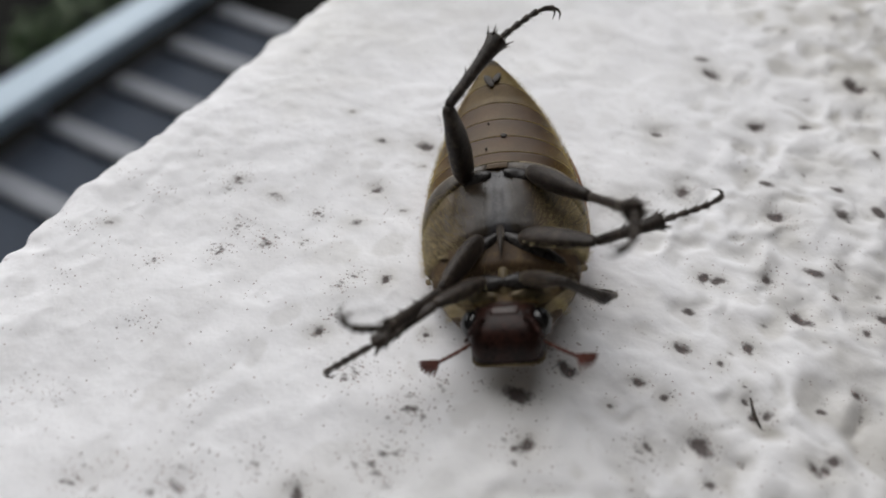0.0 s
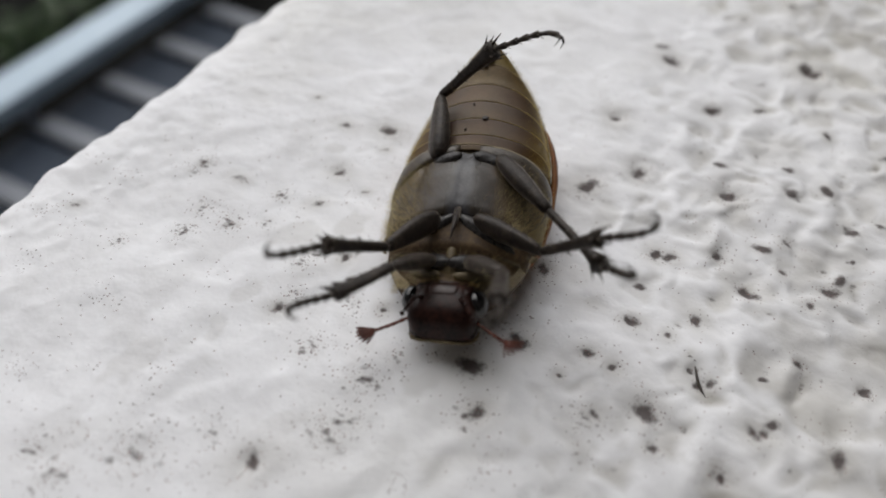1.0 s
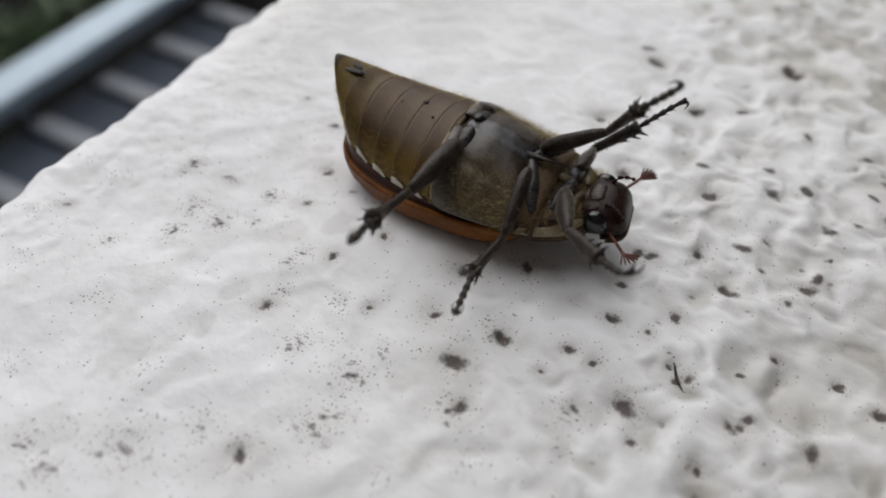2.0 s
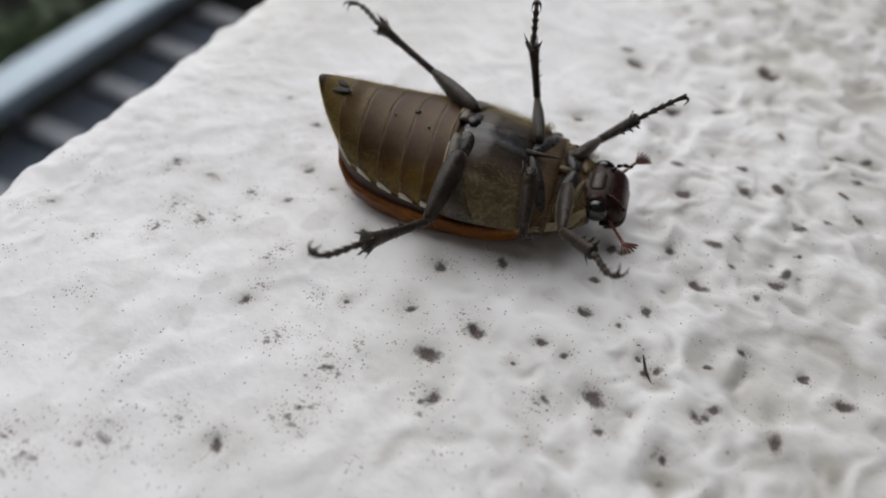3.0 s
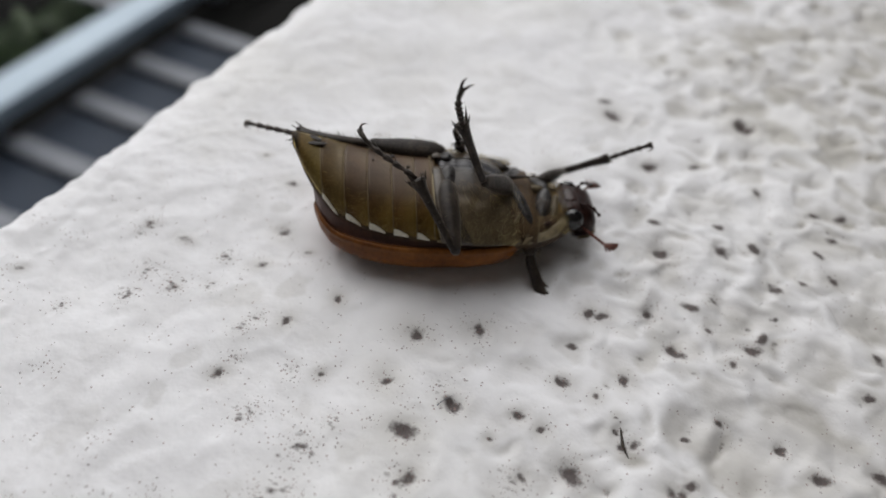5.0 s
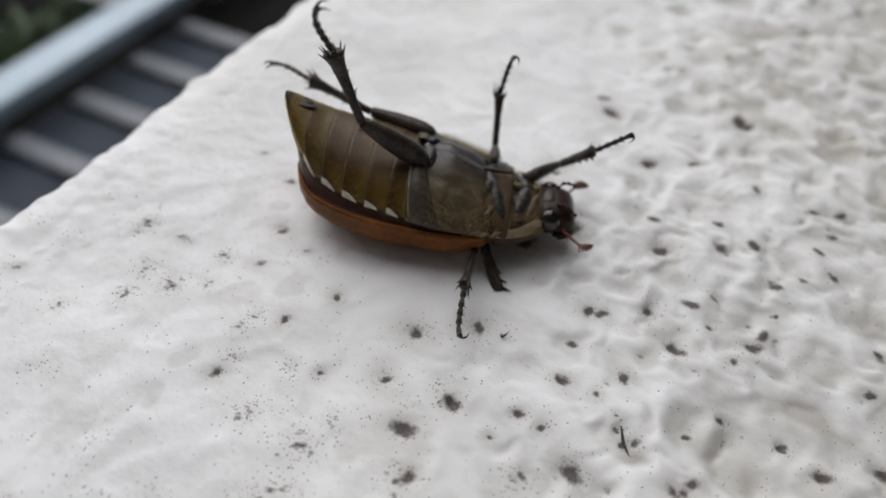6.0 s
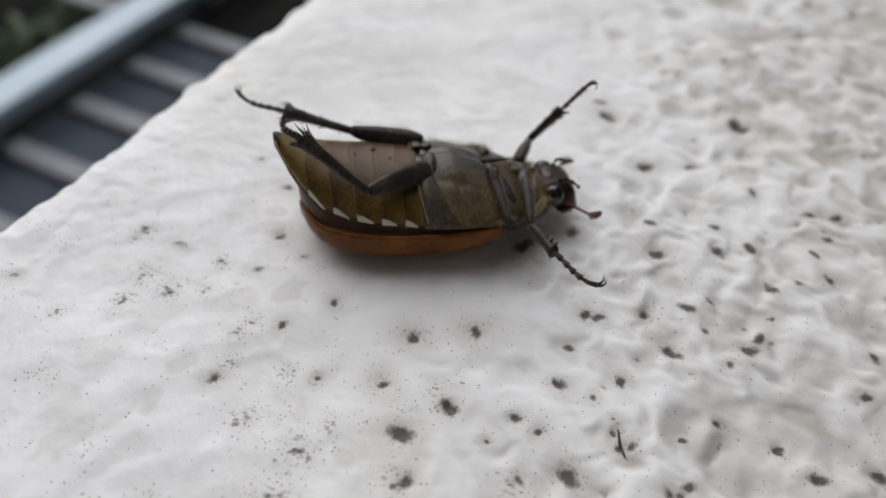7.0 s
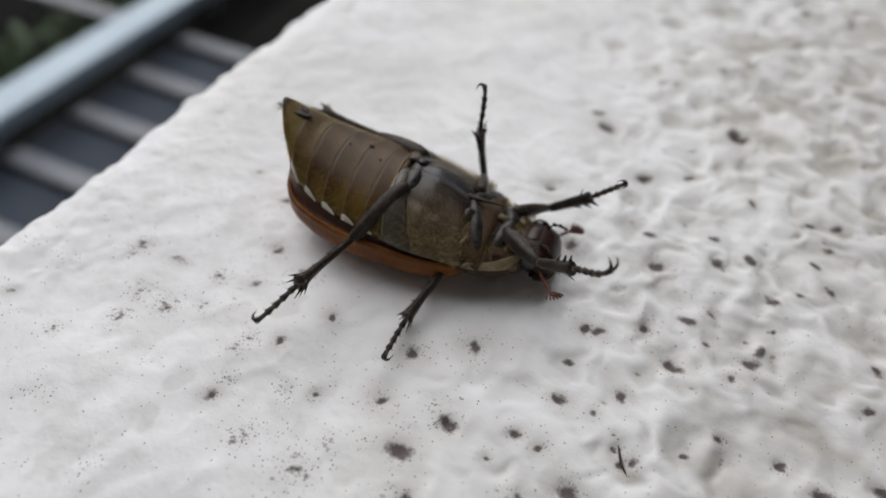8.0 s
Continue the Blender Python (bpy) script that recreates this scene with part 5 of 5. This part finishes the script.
FEMUR_MP = [
    (0.0, 58, 15), (0.3, 62, 18), (0.5, 37, 10), (0.6, 42, -1), (0.8, 86, 32), (1.0, 58, 3),
    (1.2, 30, 10), (1.4, 24, 34), (1.5, 46, 68), (1.7, -30, 40), (2.8, 98, -28), (3.0, 103, -4),
    (3.2, -103, 58), (3.5, 104, -27), (3.7, -123, 58), (4.0, 103, -21), (4.3, 119, 33), (4.5, 86, -15),
    (4.7, 85, -32), (5.8, -101, 33), (6.0, 89, -17), (6.2, 103, -11), (6.5, 103, -21), (6.8, 108, -16),
    (7.0, 103, -21), (7.2, 95, 4), (7.4, 108, -18), (7.5, -111, 47), (7.8, -66, 56), (8.0, 99, -20),
]
TIBIA_MP = [
    (0.0, 118, -10), (0.3, 131, -3), (0.5, 106, -32), (0.6, 48, 28), (0.8, 92, 57), (1.0, 63, 38),
    (1.2, 34, 36), (1.4, 1, 55), (1.5, -101, 82), (1.7, -42, 45), (2.8, -123, 75), (3.0, 139, 75),
    (3.2, -95, 70), (3.5, -133, 64), (3.7, 132, 56), (4.0, 121, -54), (4.3, 109, 4), (4.5, 93, -5),
    (4.7, -119, 45), (5.8, -103, 44), (6.0, 103, 64), (6.2, 139, 43), (6.5, 121, -54), (6.8, 120, 16),
    (7.0, 121, -54), (7.2, 101, 22), (7.4, 137, 32), (7.5, 103, -22), (7.8, 96, 0), (8.0, -146, 74),
]
TARSUS_MP = [
    (0.0, 119, -5), (0.3, 129, 2), (0.5, 104, -28), (0.6, 44, 37), (0.8, 59, 62), (1.0, 51, 43),
    (1.2, 18, 33), (1.4, -4, 46), (1.5, -53, 66), (1.7, -37, 46), (2.8, -84, 67), (3.0, -85, 74),
    (3.2, -77, 67), (3.5, -107, 63), (3.7, 98, 43), (4.0, 135, -19), (4.3, 104, 3), (4.5, 82, -1),
    (4.7, -100, 43), (5.8, -95, 46), (6.0, -73, 66), (6.2, -170, 68), (6.5, 135, -19), (6.8, 115, 22),
    (7.0, 135, -19), (7.2, 84, 17), (7.4, 116, 16), (7.5, 89, -25), (7.8, 87, -3), (8.0, -107, 78),
]
FEMUR_MN = [
    (0.0, -26, 5), (0.3, -91, 55), (0.5, -47, 39), (0.6, -22, 20), (0.8, -45, -10), (1.0, -22, 19),
    (1.2, -77, 29), (1.4, -56, -13), (1.5, -65, -7), (1.7, -85, -22), (2.8, -96, -42), (3.0, -84, -22),
    (3.2, -96, -25), (3.5, -97, -40), (3.7, -95, -51), (4.0, -84, -22), (4.3, -101, -41), (4.5, -103, -14),
    (4.7, -142, 42), (5.8, -84, -22), (6.0, -94, -52), (6.2, -84, -22), (6.5, -97, -45), (6.8, -101, -44),
    (7.0, -84, -22), (7.2, -84, -22), (7.4, -100, -4), (7.5, -97, -10), (7.8, -84, -22), (8.0, -101, -45),
]
TIBIA_MN = [
    (0.0, -32, 17), (0.3, -168, 81), (0.5, 107, 73), (0.6, -14, 76), (0.8, -18, 32), (1.0, -37, 37),
    (1.2, -88, 58), (1.4, -70, 9), (1.5, -77, 6), (1.7, -90, 16), (2.8, -94, 1), (3.0, 98, 28),
    (3.2, -89, 32), (3.5, -98, -3), (3.7, -95, 13), (4.0, 98, 28), (4.3, -99, 10), (4.5, -110, -13),
    (4.7, -168, 66), (5.8, 98, 28), (6.0, -95, -1), (6.2, 98, 28), (6.5, -103, -23), (6.8, -101, 0),
    (7.0, 98, 28), (7.2, 98, 28), (7.4, -104, 6), (7.5, -92, 9), (7.8, 98, 28), (8.0, -105, -20),
]
TARSUS_MN = [
    (0.0, -23, 54), (0.3, 38, 70), (0.5, 39, 64), (0.6, 7, 55), (0.8, -5, 50), (1.0, -16, 37),
    (1.2, -41, 66), (1.4, -52, 15), (1.5, -65, 20), (1.7, -75, 20), (2.8, -90, 5), (3.0, -80, -24),
    (3.2, -87, 24), (3.5, -102, 3), (3.7, -97, 34), (4.0, -80, -24), (4.3, -98, 6), (4.5, -111, 7),
    (4.7, -112, 69), (5.8, -80, -24), (6.0, -87, -5), (6.2, -80, -24), (6.5, -101, -4), (6.8, -89, 16),
    (7.0, -80, -24), (7.2, -80, -24), (7.4, -105, 20), (7.5, -76, 14), (7.8, -80, -24), (8.0, -89, 7),
]
FEMUR_FP = [
    (0.0, 31, 36), (0.3, 38, 20), (0.5, 20, 49), (0.6, 25, 33), (0.8, 44, 30), (1.0, 40, 32),
    (1.2, 36, 35), (1.4, 14, 39), (1.5, 2, 53), (1.7, 96, -18), (2.8, 76, -16), (3.0, 70, -20),
    (3.2, 66, -34), (3.5, 93, -17), (3.7, 58, -2), (4.0, 79, -11), (4.3, -79, 66), (4.5, 48, -8),
    (4.7, 46, -15), (5.8, 70, -11), (6.0, 50, -1), (6.2, 47, 3), (6.5, 94, -2), (6.8, 87, 0),
    (7.0, 64, -3), (7.2, 62, 8), (7.4, 67, -11), (7.5, 51, -16), (7.8, 62, -24), (8.0, 55, -14),
]
TIBIA_FP = [
    (0.0, 115, -46), (0.3, 159, -44), (0.5, 11, 25), (0.6, 19, 36), (0.8, 22, 21), (1.0, 5, 26),
    (1.2, 31, 29), (1.4, 9, 36), (1.5, 7, 37), (1.7, 17, 40), (2.8, 0, 52), (3.0, -8, 53),
    (3.2, 14, 46), (3.5, -22, 64), (3.7, 5, 41), (4.0, -17, 57), (4.3, 31, 17), (4.5, -28, 33),
    (4.7, -9, 22), (5.8, -12, 42), (6.0, -44, 45), (6.2, -41, 38), (6.5, -71, 53), (6.8, -27, 76),
    (7.0, -10, 49), (7.2, -53, 73), (7.4, -25, 62), (7.5, 6, 35), (7.8, -14, 47), (8.0, -14, 42),
]
TARSUS_FP = [
    (0.0, 168, -43), (0.3, 173, -50), (0.5, 5, 39), (0.6, 8, 42), (0.8, 29, 31), (1.0, 7, 36),
    (1.2, 20, 35), (1.4, -1, 44), (1.5, 5, 40), (1.7, -8, 51), (2.8, -4, 52), (3.0, -11, 50),
    (3.2, -1, 47), (3.5, -44, 63), (3.7, -17, 50), (4.0, -45, 59), (4.3, 33, 7), (4.5, -40, 36),
    (4.7, -48, 35), (5.8, -46, 55), (6.0, -48, 46), (6.2, -63, 46), (6.5, -78, 62), (6.8, -82, 67),
    (7.0, -53, 50), (7.2, -74, 71), (7.4, -36, 62), (7.5, -38, 55), (7.8, -15, 48), (8.0, -45, 50),
]
FEMUR_FN = [
    (0.0, -34, 25), (0.3, -36, 21), (0.5, -24, 25), (0.6, -35, 32), (0.8, -19, 39), (1.0, -16, 38),
    (1.2, -52, 8), (1.4, -38, 8), (1.5, -64, 15), (1.7, -64, 14), (2.8, -81, -2), (3.0, -85, 6),
    (3.2, -63, 23), (3.5, -94, 14), (3.7, -106, -52), (4.0, -60, 34), (4.3, -99, -26), (4.5, -129, -44),
    (4.7, -127, -49), (5.8, -72, 5), (6.0, -135, -44), (6.2, -82, -19), (6.5, -77, 6), (6.8, -95, -25),
    (7.0, -96, -19), (7.2, -74, 20), (7.4, -84, 19), (7.5, -72, -6), (7.8, -61, -34), (8.0, -45, 9),
]
TIBIA_FN = [
    (0.0, -59, -8), (0.3, -29, 3), (0.5, -30, -13), (0.6, -42, 44), (0.8, -20, 29), (1.0, -37, 11),
    (1.2, -38, 0), (1.4, -11, 25), (1.5, -8, 29), (1.7, -41, 19), (2.8, -55, 25), (3.0, -50, 30),
    (3.2, -8, 35), (3.5, -27, 29), (3.7, -81, 7), (4.0, -50, 41), (4.3, -71, 12), (4.5, -91, -7),
    (4.7, -82, -46), (5.8, 36, -17), (6.0, -58, -34), (6.2, -62, 16), (6.5, -39, 20), (6.8, -71, 13),
    (7.0, -81, 6), (7.2, -77, 39), (7.4, -48, 31), (7.5, -56, 41), (7.8, -58, 32), (8.0, -47, 36),
]
TARSUS_FN = [
    (0.0, -95, -36), (0.3, -9, 29), (0.5, -1, 36), (0.6, -1, 55), (0.8, 5, 37), (1.0, -9, 37),
    (1.2, -26, 24), (1.4, -17, 33), (1.5, -28, 37), (1.7, -45, 37), (2.8, -63, 41), (3.0, -64, 37),
    (3.2, -22, 53), (3.5, -46, 51), (3.7, -83, 2), (4.0, -50, 52), (4.3, -80, 18), (4.5, -94, -7),
    (4.7, -96, -2), (5.8, 41, -14), (6.0, -82, -6), (6.2, -69, 27), (6.5, -58, 39), (6.8, -80, 19),
    (7.0, -62, -2), (7.2, -69, 45), (7.4, -61, 48), (7.5, -56, 44), (7.8, -47, 25), (8.0, -50, 42),
]
NOD = [
    (0.0, 0, -2), (0.3, 8, -2), (0.5, 2, -6), (0.6, 4, 6), (0.8, 2, 0), (1.0, 0, 0), (1.2, 6, -6), (1.4, 2, -4),
    (1.5, -2, -6), (1.7, -4, 8), (2.8, -4, 4), (3.0, 0, 0), (3.2, 0, 0), (3.5, -6, 0), (3.7, -6, -4), (4.0, -8, 0),
    (4.3, 0, -8), (4.5, -4, -2), (4.7, 8, -6), (5.8, -4, 4), (6.0, -4, 0), (6.2, -2, -4), (6.5, -4, 2), (6.8, -4, 0),
    (7.0, 2, -2), (7.2, -4, -6), (7.4, -4, 2), (7.5, -6, 4), (7.8, 0, 2), (8.0, 2, -2),
]
TURNS = {
    "HN": (FEMUR_HN, TIBIA_HN, TARSUS_HN),
    "HP": (FEMUR_HP, TIBIA_HP, TARSUS_HP),
    "MP": (FEMUR_MP, TIBIA_MP, TARSUS_MP),
    "MN": (FEMUR_MN, TIBIA_MN, TARSUS_MN),
    "FP": (FEMUR_FP, TIBIA_FP, TARSUS_FP),
    "FN": (FEMUR_FN, TIBIA_FN, TARSUS_FN),
}


def between(rows, t):
    """The direction at time t, gliding through the rows of (seconds, azimuth, elevation)."""
    ds = []
    for q, az, el in rows:
        ds.append(Vector((math.cos(radians(el)) * math.cos(radians(az)), math.cos(radians(el)) * math.sin(radians(az)), math.sin(radians(el)))))
    ts = [r[0] for r in rows]
    i = max(0, min(len(ts) - 2, sum(1 for q in ts if q <= t) - 1))
    u = max(0.0, min(1.0, (t - ts[i]) / (ts[i + 1] - ts[i])))
    d = ds[i].slerp(ds[i + 1], u * u * (3 - 2 * u), ds[i].lerp(Vector((0, 0, 1)), 0.5))
    return d.normalized()


def motions():
    walk(beetle, [(t, pose(x * MM, y * MM, z * MM, rx, ry, rz)) for t, x, y, z, rx, ry, rz in BODY])
    neck = Matrix.Translation(Vector((9.9, 0, 3.3)) * MM)
    walk(head, [(t, neck @ pose(0, 0, 0, 0, ry - 13, rz) @ neck.inverted()) for t, ry, rz in NOD])
    for key, (femur, tibia, tarsus, (lf, lt, ls)) in LEGS.items():
        s = 1 if key[1] == "P" else -1
        hip = Vector(HIPS[key[0]]) * MM
        hip.y *= s
        tracks, broad, hook = ([], [], []), None, None
        for k in range(241):
            t = k / 30
            joint = hip.copy()
            ways = [between(rows, t) for rows in TURNS[key]]
            # the broad side of each segment lies in the plane in which the leg bends
            bend = ways[1] - ways[0] * ways[1].dot(ways[0])
            axis = bend + 0.35 * Vector((s * 0.3, 0, 1))
            if broad is not None and axis.dot(broad) < 0:
                axis = -axis
            axis = (axis.normalized() + (broad if broad is not None else axis.normalized())).normalized()
            broad = axis
            # the foot curls on in the sense in which the leg is bent
            curl = 0.25 * Vector((0, -s, 0)) - ways[0]
            curl = (curl - ways[2] * curl.dot(ways[2]))
            curl = curl if curl.length > 0.05 else ways[2].orthogonal()
            hook = curl.normalized() if hook is None else (0.6 * curl.normalized() + hook).normalized()
            for track, d, length, broadside in zip(tracks, ways, (lf, lt, ls), (axis, axis, hook)):
                y = broadside - d * broadside.dot(d)
                y = y.normalized() if y.length > 0.05 else d.orthogonal().normalized()
                z = d.cross(y)
                track.append((t, Matrix.LocRotScale(joint, Matrix((d, y, z)).transposed().to_quaternion(), None)))
                joint = joint + d * length * MM
        for ob, track in zip((femur, tibia, tarsus), tracks):
            walk(ob, track)


motions()
